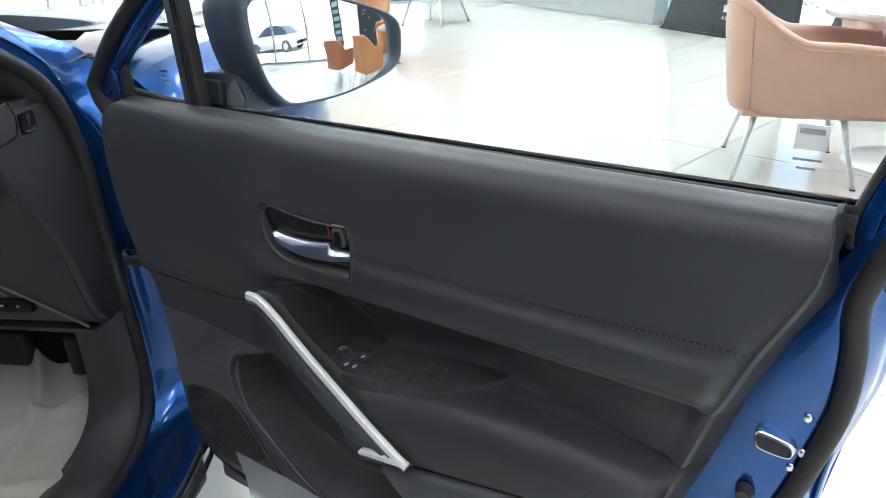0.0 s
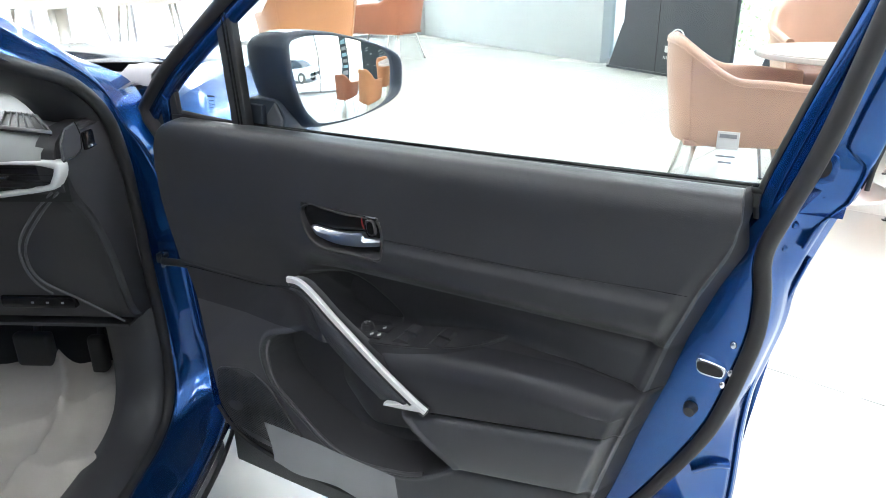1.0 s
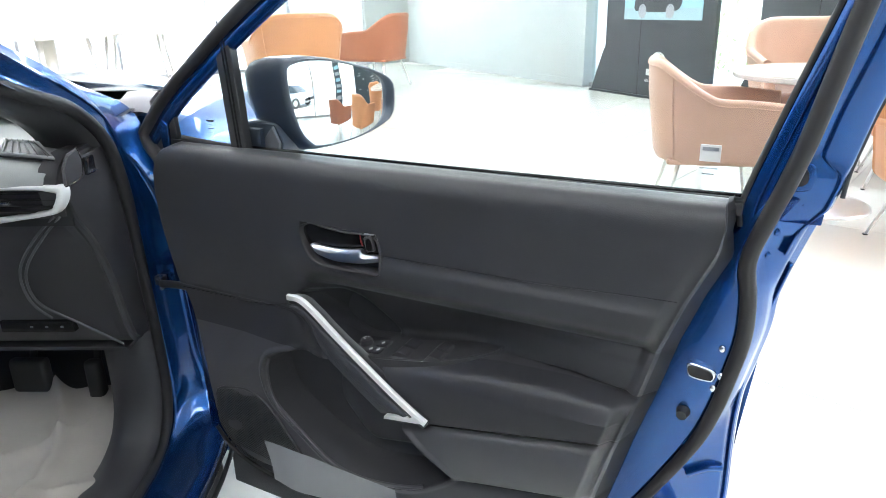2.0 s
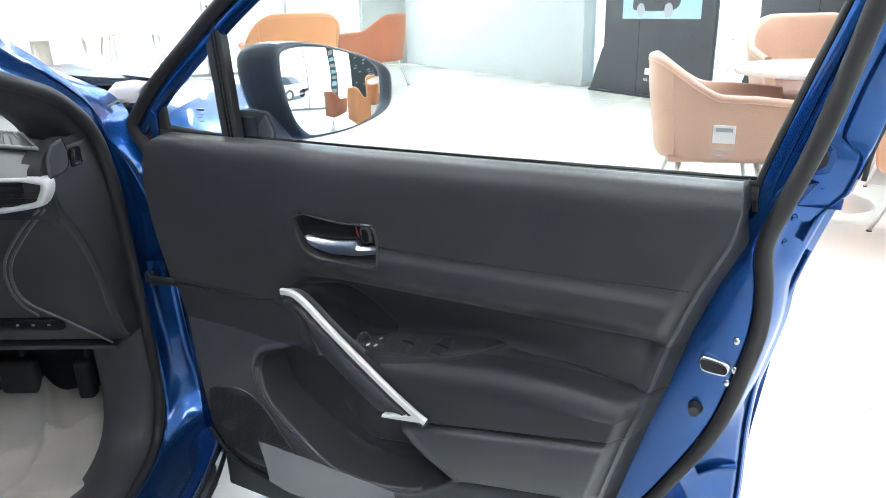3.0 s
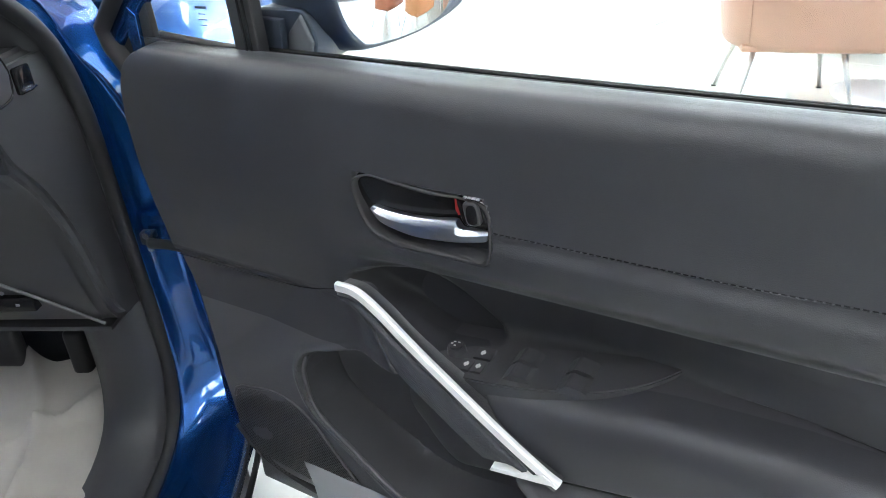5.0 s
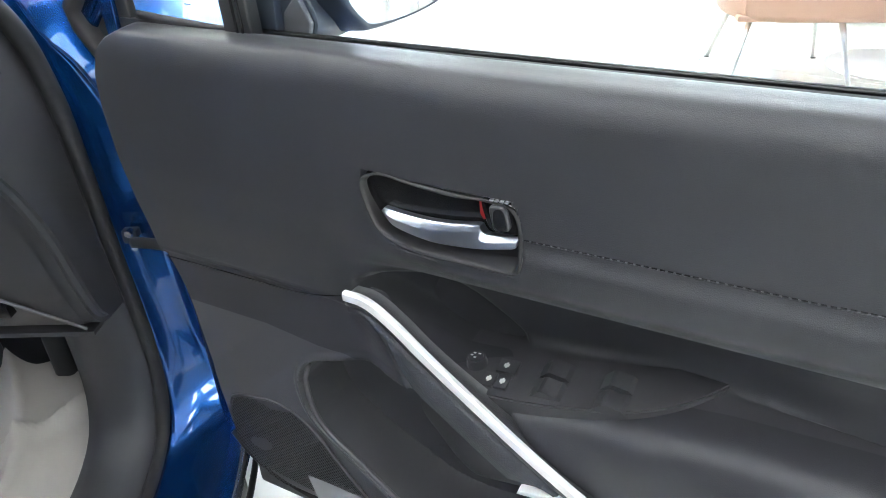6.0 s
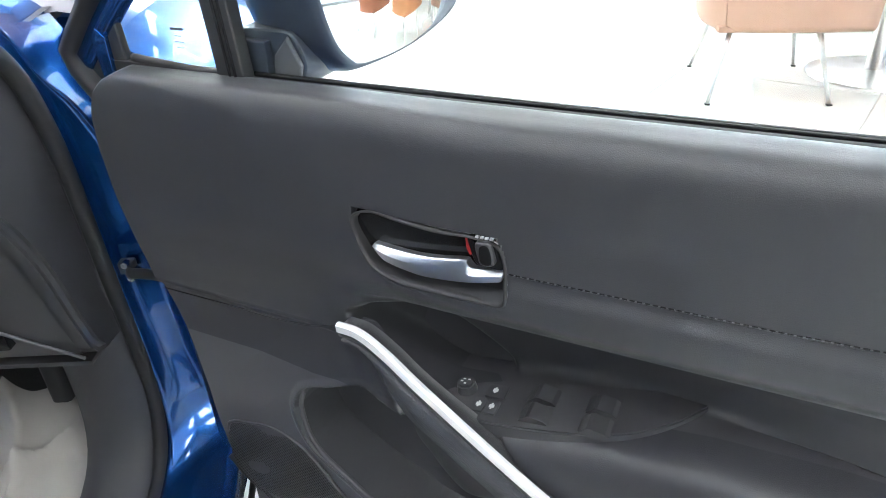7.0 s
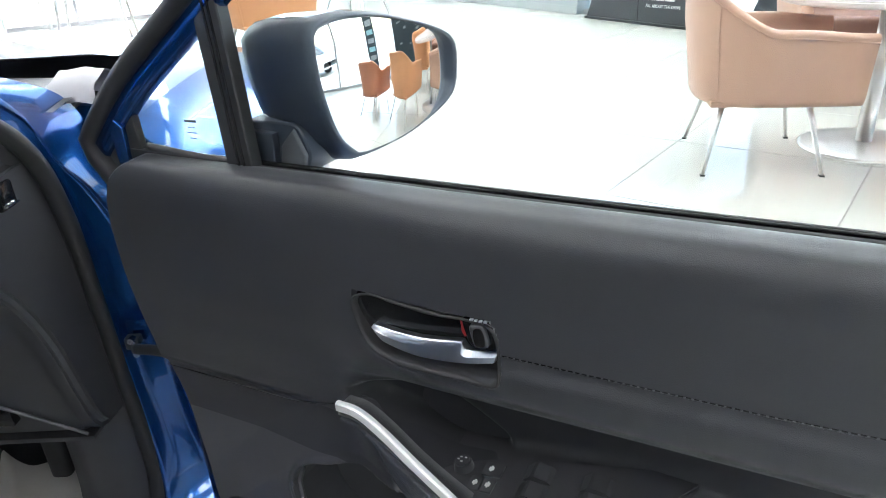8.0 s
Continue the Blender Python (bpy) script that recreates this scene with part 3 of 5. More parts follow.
# blue pressed shell behind the trim
SHELL_EDGE = spline([(0.150, 1.089), (0.132, 1.005), (0.118, 0.963), (0.084, 0.856), (0.056, 0.729), (0.043, 0.603), (0.043, 0.447), (0.030, 0.330), (0.000, 0.200), (-0.04, 0.115), (-0.10, 0.085)], 60)
SEAL_LINE = spline([(0.205, 1.58), (0.119, 1.217), (0.081, 1.055), (0.043, 0.938), (0.034, 0.893), (0.041, 0.852), (0.042, 0.791), (0.032, 0.734), (0.005, 0.629), (-0.045, 0.527), (-0.110, 0.420), (-0.190, 0.330), (-0.30, 0.262), (-0.50, 0.225), (-0.80, 0.215), (-1.00, 0.25), (-1.09, 0.34)], 120)


def seal_u(z):
    p = SEAL_LINE[:70]
    return float(np.interp(z, p[::-1, 1], p[::-1, 0]))


rows = []
for u1, z1 in SHELL_EDGE[SHELL_EDGE[:, 1] < 0.985]:
    us = seal_u(max(z1, 0.26)) if z1 < 1.1 else u1 - 0.05
    ui = rear_edge(min(z1, 0.985)) + 0.014
    if z1 > 0.94:
        ui = float(np.interp(z1, [0.94, 0.985, 1.108, 1.20], [0.020, 0.050, 0.090, 0.120]))
    us = max(us, ui + 0.02)
    rows.append([(ui - (0.05 if z1 < 0.62 else 0.004), 0.702, z1), (ui, 0.699, z1), (ui + 0.012, 0.697, z1), (us - 0.016, 0.690, z1), (us - 0.008, 0.694, z1), (us - 0.002, 0.712, z1), (us + 0.012, 0.735, z1), (us + 0.02, 0.745, z1), (max(u1 - 0.016, us + 0.022), 0.756, z1), (max(u1 - 0.012, us + 0.024), 0.762, z1), (max(u1 - 0.010, us + 0.026), 0.772, z1), (max(u1 - 0.002, us + 0.03), 0.776, z1), (max(u1, us + 0.032), 0.784, z1), (max(u1 - 0.003, us + 0.030), 0.790, z1)])
mesh("rear_shell", *grid(rows), BLUE, door, "blue painted pressed-steel door edge")
for off, dn in ((0.005, 0.774), (0.014, 0.764)):
    tube("hem_ridge", [(u - off, dn, z) for u, z in SHELL_EDGE[::3] if z < 0.93], 0.0028, BLUE, door, sides=6, count=80, up=(0, 1, 0))
tube("door_seal", [(u, 0.690, z) for u, z in SEAL_LINE[::3]], (0.0145, 0.0045), SEAL, door, "thick black rubber door seal", sides=12, count=160, up=(0, 1, 0))
tube("pressed_crease", [(-0.075, 0.701, 0.600), (-0.045, 0.698, 0.594), (-0.015, 0.695, 0.596), (-0.005, 0.694, 0.604)], 0.0050, BLUE, door, sides=8)
tube("pressed_crease", [(-0.02, 0.749, 0.500), (0.01, 0.752, 0.520), (0.032, 0.757, 0.524)], 0.007, BLUE, door, sides=8)
for du, dz in ((0.0, 0.0), (-0.055, -0.075)):
    plug = [(-0.105, 0.395), (-0.080, 0.418), (-0.020, 0.418), (-0.008, 0.400), (-0.012, 0.382), (-0.035, 0.374), (-0.095, 0.374)]
    plate("access_plug", smooth_closed([(u + du, z + dz) for u, z in plug], 40), 0.728, 0.744, BLUE, door, "blue pressed access plug", bevel=0.005)
# latch, bump stop, bolts and plugs on the shell
plate("latch_plate", smooth_closed([(-0.027, 0.736), (-0.002, 0.734), (0.012, 0.728), (0.010, 0.715), (0.002, 0.711), (-0.022, 0.713), (-0.028, 0.722)], 32), 0.684, 0.694, CHROME, door, "chromed latch plate", bevel=0.003)
plate("latch_slot", smooth_closed([(-0.025, 0.733), (-0.002, 0.731), (0.008, 0.725), (0.006, 0.716), (-0.02, 0.717), (-0.026, 0.724)], 24), 0.682, 0.685, GLOSS, door, "dark latch slot")
for z, u in ((0.766, 0.016), (0.722, 0.018), (0.700, 0.010)):
    bm = bmesh.new()
    bmesh.ops.create_uvsphere(bm, u_segments=16, v_segments=8, radius=0.0048, matrix=Matrix.Translation((u, 0.690, z)) @ Matrix.Diagonal((1, 0.5, 1.2, 1)))
    part("latch_screw", bm, CHROME, door, "bright latch screw")
bm = bmesh.new()
bmesh.ops.create_cone(bm, cap_ends=True, segments=24, radius1=0.0105, radius2=0.0075, depth=0.014, matrix=Matrix.Translation((-0.028, 0.684, 0.650)) @ Matrix.Rotation(radians(90), 4, "X"))
part("bump_stop", bm, RUBBER, door, "black rubber bump stop")

# body of the door behind the trim, its outer skin and black bottom cladding
skin_rows = []
for z, n in ((0.085, 0.785), (0.10, 0.795), (0.30, 0.815), (0.55, 0.835), (0.80, 0.832), (0.92, 0.812), (0.950, 0.792), (0.957, 0.770), (0.950, 0.740)):
    ue = float(np.interp(z, SHELL_EDGE[::-1, 1], SHELL_EDGE[::-1, 0]))
    skin_rows.append([(u, n, z) for u in np.linspace(-1.135, ue, 24)])
mesh("outer_skin", *grid(skin_rows), BLUE, door, "blue painted outer door skin")
box("bottom_cladding", -1.118, -0.09, 0.765, 0.790, 0.082, 0.215, PLASTIC, door, "black plastic cladding along the door bottom", bevel=0.006)
box("front_shell", -1.140, -1.085, 0.735, 0.775, 0.20, 0.95, BLUE, door, "blue painted hinge edge", bevel=0.006)

# window line, frame, bar and glass
tube("belt_seal", [(-1.055, 0.710, 0.981), (-0.90, 0.710, 0.981), (-0.45, 0.710, 0.980), (0.018, 0.710, 0.982)], 0.0042, RUBBER, door, "black window-line rubber", sides=8, flat=1.0)
box("quarter_base", -1.082, -0.895, 0.699, 0.713, 0.950, 0.9905, RUBBER, door, "black base of the quarter glass", bevel=0.003)
box("belt_base", -1.055, 0.018, 0.700, 0.728, 0.962, 0.9795, RUBBER, door, "black window channel", bevel=0.002)
tube("belt_lip", [(-1.055, 0.722, 0.984), (-0.45, 0.722, 0.983), (0.018, 0.722, 0.985)], 0.0035, GLOSS, door, "outer window rubber lip", sides=6)


def band(name, path, offs, mat, label):
    """A pressed strip swept along a path in the plane of the door; offs are (across, depth)."""
    p = spline(path, 40)
    rows = []
    for i, (u, z) in enumerate(p):
        du, dz = p[min(i + 1, 39)] - p[max(i - 1, 0)]
        ln = math.hypot(du, dz)
        nx, nz = dz / ln, -du / ln
        rows.append([(u + nx * a, n, z + nz * a) for a, n in offs])
    return mesh(name, *grid(rows), mat, door, label)


REAR_FRAME = [(0.016, 0.945), (0.016, 0.985), (0.054, 1.108), (0.084, 1.197), (0.150, 1.40), (0.205, 1.575)]
band("rear_window_rubber", REAR_FRAME, [(-0.003, 0.716), (-0.003, 0.712), (-0.001, 0.708), (0.004, 0.706), (0.005, 0.710)], RUBBER, "black glass run rubber")
band("rear_frame", REAR_FRAME, [(0.004, 0.72), (0.004, 0.709), (0.006, 0.7065), (0.019, 0.700), (0.0205, 0.7005), (0.022, 0.705), (0.024, 0.7055), (0.026, 0.702), (0.044, 0.700), (0.046, 0.735)], BLUE, "blue painted rear window frame")
rows = []
for z in np.linspace(0.880, 1.575, 70):
    uo = float(np.interp(z, [0.880, 0.940, 0.958, 0.970, 1.005, 1.089, 1.108, 1.40, 1.575], [0.080, 0.098, 0.112, 0.123, 0.1335, 0.153, 0.158, 0.250, 0.305]))
    dn = 0.018 * (1 - step(z, 0.89, 0.955))
    ui = seal_u(z) + 0.002
    k = 0.032 * step(z, 1.015, 1.045) + 0.008
    rows.append([(ui - 0.012, 0.715, z), (ui, 0.733, z), (ui + 0.008, 0.740 + dn, z), (max(uo - k - 0.006, ui + 0.010), 0.742 + dn, z), (max(uo - k - 0.003, ui + 0.012), 0.7455 + dn, z), (max(uo - k, ui + 0.014), 0.7425 + dn, z), (max(uo - k + 0.004, ui + 0.016), 0.7425 + dn, z), (max(uo - 0.004, ui + 0.018), 0.752 + dn, z), (max(uo, ui + 0.020), 0.758 + dn, z), (uo + 0.001, 0.790, z)])
mesh("rear_flange", *grid(rows), BLUE, door, "blue pressed frame flange")
tube("frame_edge_rubber", [(float(np.interp(z, [1.005, 1.089, 1.108, 1.40, 1.575], [0.1335, 0.153, 0.158, 0.250, 0.305])), 0.762, z) for z in (0.985, 1.02, 1.06, 1.108, 1.25, 1.40, 1.575)], 0.0035, RUBBER, door, "thin black edge of the window frame", sides=6, count=50)
tube("flange_lip", [(0.076, 0.750, 0.900), (0.084, 0.750, 0.925), (0.094, 0.752, 0.951), (0.104, 0.755, 0.958), (0.112, 0.759, 0.960)], 0.0030, BLUE, door, sides=8)
plate("hole_rim", smooth_closed([(0.066, 1.030), (0.094, 1.032), (0.100, 1.014), (0.094, 0.997), (0.072, 0.996)], 30), 0.7375, 0.748, BLUE, door, "raised blue rim", bevel=0.003)
# no real opening: a black plate gives the hole its shade
plate("pressed_hole", smooth_closed([(0.066, 1.024), (0.086, 1.026), (0.091, 1.013), (0.086, 1.003), (0.068, 1.002)], 24), 0.7360, 0.741, RUBBER, door, "black plate for the shade inside the pressed hole")
for u, z in ((0.053, 0.898), (0.061, 0.933), (0.071, 0.954), (0.089, 0.975), (0.047, 0.879)):
    bm = bmesh.new()
    bmesh.ops.create_uvsphere(bm, u_segments=12, v_segments=6, radius=0.0055, matrix=Matrix.Translation((u, 0.744, z)) @ Matrix.Diagonal((1, 0.6, 1, 1)))
    part("pressed_stud", bm, BLUE, door)
APILLAR = [(-1.163, 1.010), (-1.081, 1.088), (-0.970, 1.168), (-0.854, 1.247), (-0.70, 1.335), (-0.50, 1.430), (-0.20, 1.530), (0.10, 1.590), (0.25, 1.600)]
band("front_frame", APILLAR, [(0.022, 0.72), (0.025, 0.700), (0.027, 0.694), (0.046, 0.697), (0.050, 0.702), (0.051, 0.712)], BLUE, "blue painted sloping front window frame")
band("front_frame_seal", [(-1.070, 0.865), (-1.095, 0.895), (-1.120, 0.925), (-1.166, 0.980), (-1.166, 1.003)] + APILLAR[1:], [(0.027, 0.710), (0.026, 0.694), (0.023, 0.686), (0.014, 0.681), (0.006, 0.684), (0.001, 0.692), (-0.001, 0.71), (0.001, 0.75)], SEAL, "broad black rubber seal on the sloping frame")
plate("frame_corner", [(-1.150, 0.985), (-1.115, 0.930), (-1.075, 0.955), (-1.062, 0.985), (-1.066, 1.05), (-1.085, 1.070), (-1.145, 1.010)], 0.702, 0.714, RUBBER, door, "black lower frame corner", bevel=0.004)
plate("corner_facet", [(-1.102, 0.968), (-1.082, 0.972), (-1.080, 1.020), (-1.094, 1.030), (-1.106, 1.018)], 0.694, 0.701, BLUE, door, "blue painted frame facet", bevel=0.002)
plate("division_bar", [(-0.909, 0.965), (-0.873, 0.965), (-0.870, 0.985), (-0.880, 1.16), (-0.886, 1.222), (-0.922, 1.196), (-0.920, 1.15), (-0.910, 0.985)], 0.696, 0.716, RUBBER, door, "black window division bar", bevel=0.004)
for off in (0.0, 0.008):
    tube("bar_groove", [(-0.889 + off, 0.695, 0.985), (-0.895 + off, 0.695, 1.08), (-0.904 + off, 0.695, 1.22)], 0.0016, GLOSS, door, sides=6)
tube("quarter_rubber", [(-1.050, 0.704, 0.995), (-0.985, 0.704, 0.990), (-0.912, 0.704, 0.986)], 0.0055, RUBBER, door, sides=8)
qg = plate("quarter_glass", [(-1.068, 0.975), (-0.90, 0.975), (-0.91, 1.19), (-0.95, 1.165), (-1.068, 1.07)], 0.714, 0.718, CARGLASS, door, "small fixed quarter glass", smooth=False)
wg = plate("door_glass", [(-0.89, 0.94), (0.03, 0.94), (0.20, 1.56), (-0.10, 1.52), (-0.50, 1.38), (-0.91, 1.17)], 0.716, 0.720, CARGLASS, door, "clear raised side window glass", smooth=False)
qg.visible_shadow = wg.visible_shadow = False
# small etched marks on the glass and its paper sticker, as plain bars
for k, (w, h) in enumerate(((0.020, 0.0030), (0.012, 0.0010), (0.016, 0.0010), (0.011, 0.0010))):
    box("glass_mark", -0.975 - w / 2, -0.975 + w / 2, 0.7125, 0.7135, 1.030 - k * 0.007, 1.030 - k * 0.007 + h, STAND, qg)
st = box("window_sticker", -0.045, -0.018, 0.7135, 0.7155, 1.030, 1.053, WHITE_MARK, wg, "small pale paper sticker")
box("sticker_print", -0.042, -0.021, 0.7125, 0.7134, 1.045, 1.050, GREY_MARK, wg)
for k, w in enumerate((0.024, 0.016)):
    box("glass_mark", -0.032 - w / 2, -0.032 + w / 2, 0.7125, 0.7135, 1.020 - k * 0.008, 1.0222 - k * 0.008, GREY_MARK, wg)

# wing mirror
GLASS_EDGE = smooth_closed([(0.752, 1.141), (0.800, 1.145), (0.887, 1.134), (1.000, 1.105), (1.061, 1.078), (1.072, 1.043), (1.053, 0.997), (0.945, 0.975), (0.821, 0.977), (0.790, 0.990), (0.765, 1.020), (0.746, 1.080), (0.743, 1.128)], 64)
gc = (0.905, 1.060)
mrows = []
for rr in np.linspace(0.0, 1.0, 9)[1:]:
    ring = []
    for n, z in GLASS_EDGE:
        a, b = (n - gc[0]) * rr, (z - gc[1]) * rr
        ring.append((-0.782 - (a * a + b * b) / (2 * 0.80) - 0.030 * b, gc[0] + a * (1.07 if a > 0 else 1.05), gc[1] + b))
    mrows.append(ring)
mv, mf = grid(mrows, close_v=True)
mf.append(tuple(range(64))[::-1])
MIRROR = material("mirror_silvering", (0.92, 0.93, 0.93), 0.0, metal=1.0, vary=0.0, rough_vary=0.0)
hv = []
for u, g, z0 in ((-0.800, 0.93, 0.0), (-0.790, 0.985, 0.0), (-0.787, 1.01, 0.0), (-0.788, 1.05, 0.0), (-0.796, 1.085, 0.0), (-0.815, 1.10, 0.0), (-0.850, 1.085, 0.0), (-0.885, 1.01, 0.0), (-0.915, 0.87, 0.0), (-0.938, 0.62, 0.0), (-0.950, 0.32, 0.0), (-0.953, 0.03, 0.0)):
    hv.append([(u, gc[0] + 0.004 + (n - gc[0]) * g * (1.10 if n > gc[0] else 1.04), gc[1] + (z - gc[1]) * g) for n, z in GLASS_EDGE])
mirror = mesh("mirror_housing", *grid(hv, close_v=True), MIRROR_SHELL, door, "dark wing mirror housing with blue cap")
mesh("mirror_glass", mv, mf, MIRROR, mirror, "convex mirror glass")
cap_rows = []
for u, g in ((-0.798, 1.092), (-0.815, 1.108), (-0.850, 1.093), (-0.885, 1.018), (-0.915, 0.878), (-0.938, 0.63), (-0.951, 0.33), (-0.955, 0.03)):
    cap_rows.append([(u - 0.002, gc[0] + 0.004 + (n - gc[0]) * g * (1.10 if n > gc[0] else 1.04), gc[1] + (z - gc[1]) * g) for n, z in GLASS_EDGE[1:33]])
mesh("mirror_cap", *grid(cap_rows), BLUE, mirror, "glossy blue mirror cap")
plate("mirror_foot", smooth_closed([(-0.935, 0.962), (-0.850, 0.960), (-0.832, 0.964), (-0.816, 0.982), (-0.813, 0.998), (-0.826, 1.027), (-0.850, 1.032), (-0.915, 1.028), (-0.940, 1.000)], 44), 0.737, 0.830, MIRROR_SHELL, mirror, "dark mirror foot", bevel=0.006)
# the foot's lit wedge, its brightness put into a paler grey
plate("foot_facet", [(-0.852, 1.004), (-0.831, 1.026), (-0.8155, 0.994), (-0.820, 0.980), (-0.834, 0.966), (-0.857, 0.968)], 0.731, 0.739, LIT_GREY, mirror, "lit facet of the mirror foot, painted lighter grey", bevel=0.004)
plate("mirror_sail", [(-0.905, 0.965), (-0.860, 0.965), (-0.858, 1.020), (-0.905, 1.022)], 0.726, 0.739, MIRROR_SHELL, door, "dark mirror base", bevel=0.003)

# pieces of the door's parts hang directly on the door
for ob in list(door.children_recursive):
    if ob.parent != door:
        ob.matrix_basis = ob.parent.matrix_basis @ ob.matrix_basis
        ob.parent = door


# ---- the car that the door belongs to ----
# opening of the door: (y forward, z), from the roof down the pillar and along the sill
OPENING = [(-0.35, 1.44), (0.20, 1.36), (0.55, 1.235), (0.821, 1.134), (0.967, 1.090), (1.085, 1.035), (1.158, 0.940), (1.184, 0.791), (1.191, 0.650), (1.205, 0.432), (1.190, 0.290), (1.120, 0.215), (0.960, 0.190), (0.60, 0.185), (-0.40, 0.185)]
OUTER = [(-0.35, 1.50), (0.20, 1.420), (0.55, 1.300), (0.773, 1.218), (0.907, 1.164), (1.030, 1.100), (1.095, 1.062), (1.135, 1.030), (1.158, 0.990), (1.173, 0.956), (1.198, 0.912), (1.224, 0.826), (1.238, 0.700), (1.246, 0.560), (1.256, 0.432), (1.250, 0.325), (1.175, 0.262), (0.990, 0.243), (0.60, 0.240), (-0.40, 0.240)]
p_in, p_out = spline(OPENING, 150), spline(OUTER, 400)
turn_in, turn_out = (np.arctan2(p[:, 1] - 0.70, p[:, 0] - 0.45) for p in (p_in, p_out))
p_out = np.stack([np.interp(-turn_in, -turn_out, p_out[:, k]) for k in (0, 1)], axis=1)
FLANGE = [(-0.10, 0.0), (0.0, 0.0), (0.06, 0.002), (0.10, 0.0065), (0.14, 0.0072), (0.18, 0.0060), (0.24, 0.0), (0.50, -0.001), (0.75, -0.001), (0.90, 0.0), (0.95, 0.003), (1.0, 0.001), (1.03, -0.020)]
SLIM = (-0.830, -0.792, -0.776, -0.770, -0.773, -0.786, -0.793, -0.832, -0.770, -0.788, -0.802, -0.815, -0.83)
rows = []
for (y0, z0), (y1, z1) in zip(p_in, p_out):
    slim = step(z0, 1.095, 1.16)
    xo = float(np.interp(z1, [0.243, 0.262, 0.325, 0.432, 0.76, 0.826, 0.912, 0.956, 0.99, 1.10], [-0.655, -0.665, -0.702, -0.722, -0.728, -0.742, -0.765, -0.783, -0.787, -0.79]))
    cy, cz = 0.45 - y0, 0.70 - z0
    ln = math.hypot(cy, cz)
    row = []
    for k, (f, lift) in enumerate(FLANGE):
        x = -0.830 if k == 0 else -0.798 + (xo + 0.798) * min(f, 1.0) + ((0.03 - 0.04 * step(z1, 0.74, 0.82)) if k == 12 else 0.0)
        row.append((x * (1 - slim) + SLIM[k] * slim, y0 + (y1 - y0) * f + lift * cy / ln, z0 + (z1 - z0) * f + lift * cz / ln))
    rows.append(row)
mesh("body_side", *grid(rows), BLUE, car, "blue painted door pillar and sill")
tube("opening_seal", [(-0.800, y, z) for y, z in p_in[::5]], 0.0135, SEAL, car, "thick black rubber seal round the opening", sides=12, count=170, up=(1, 0, 0))
tube("seal_lip", [(-0.7925, y + 0.004, z) for y, z in p_in[::5]], 0.0032, RUBBER, car, "thin black sealing lip", sides=6, count=170, up=(1, 0, 0))
rows = []
for (y1, z1) in p_out[p_out[:, 1] > 1.075]:
    rows.append([(-0.832, y1, z1), (-0.846, y1 + 0.003, z1 + 0.013), (-0.864, y1 + 0.008, z1 + 0.021), (-0.890, y1 + 0.012, z1 + 0.023)])
mesh("pillar_top", *grid(rows), BLUE, car, "blue painted windscreen edge of the pillar")
tube("rocker_moulding", [(-0.640, 1.150, 0.262), (-0.630, 1.06, 0.244), (-0.624, 0.90, 0.236), (-0.622, 0.40, 0.234), (-0.622, -0.4, 0.234)], 0.008, CHROME, car, "bright rocker edge strip", sides=10)
tube("rocker_strip", [(-0.622, 1.160, 0.250), (-0.613, 1.06, 0.228), (-0.607, 0.90, 0.220), (-0.605, 0.40, 0.218), (-0.605, -0.4, 0.218)], 0.006, RUBBER, car, "black rubber rocker strip", sides=8)
box("rocker_cladding", -0.70, -0.640, -0.4, 1.10, 0.15, 0.214, PLASTIC, car, "black plastic rocker cladding", bevel=0.01)
# inner pillar covers, black
rows = []
for (y0, z0) in p_in:
    cy, cz = 0.45, 0.70
    dy, dz = y0 - cy, z0 - cz
    ln = math.hypot(dy, dz)
    dy, dz = dy / ln, dz / ln
    rows.append([(-0.806, y0 + 0.004 * dy, z0 + 0.004 * dz), (-0.815, y0 - 0.016 * dy, z0 - 0.016 * dz), (-0.840, y0 - 0.030 * dy, z0 - 0.030 * dz), (-0.885, y0 - 0.036 * dy, z0 - 0.036 * dz), (-0.93, y0 - 0.020 * dy, z0 - 0.020 * dz), (-0.96, y0 + 0.06 * dy, z0 + 0.06 * dz)])
mesh("pillar_cover", *grid(rows), PLASTIC, car, "black plastic pillar and sill covers")
# check strap and its bracket
strap = tube("check_strap", [(-0.748, 1.160, 0.648), (-0.700, 1.150, 0.648), (-0.630, 1.115, 0.650)], 0.007, RUBBER, car, "black door check strap", sides=8, flat=1.4)
for dx, dz in ((0.0, 0.012), (0.004, -0.012), (0.014, 0.0)):
    bm = bmesh.new()
    bmesh.ops.create_cone(bm, cap_ends=True, segments=6, radius1=0.006, radius2=0.006, depth=0.012, matrix=Matrix.Translation((-0.752 + dx, 1.168, 0.648 + dz)) @ Matrix.Rotation(radians(90), 4, "X"))
    part("check_bolt", bm, CHROME, car, "small steel bolt")
box("check_bracket", -0.768, -0.744, 1.172, 1.190, 0.638, 0.660, RUBBER, car, "black check bracket", bevel=0.003)
box("check_dimple", -0.774, -0.728, 1.196, 1.225, 0.622, 0.682, BLUE, car, "pressed blue pad round the check strap", bevel=0.010)

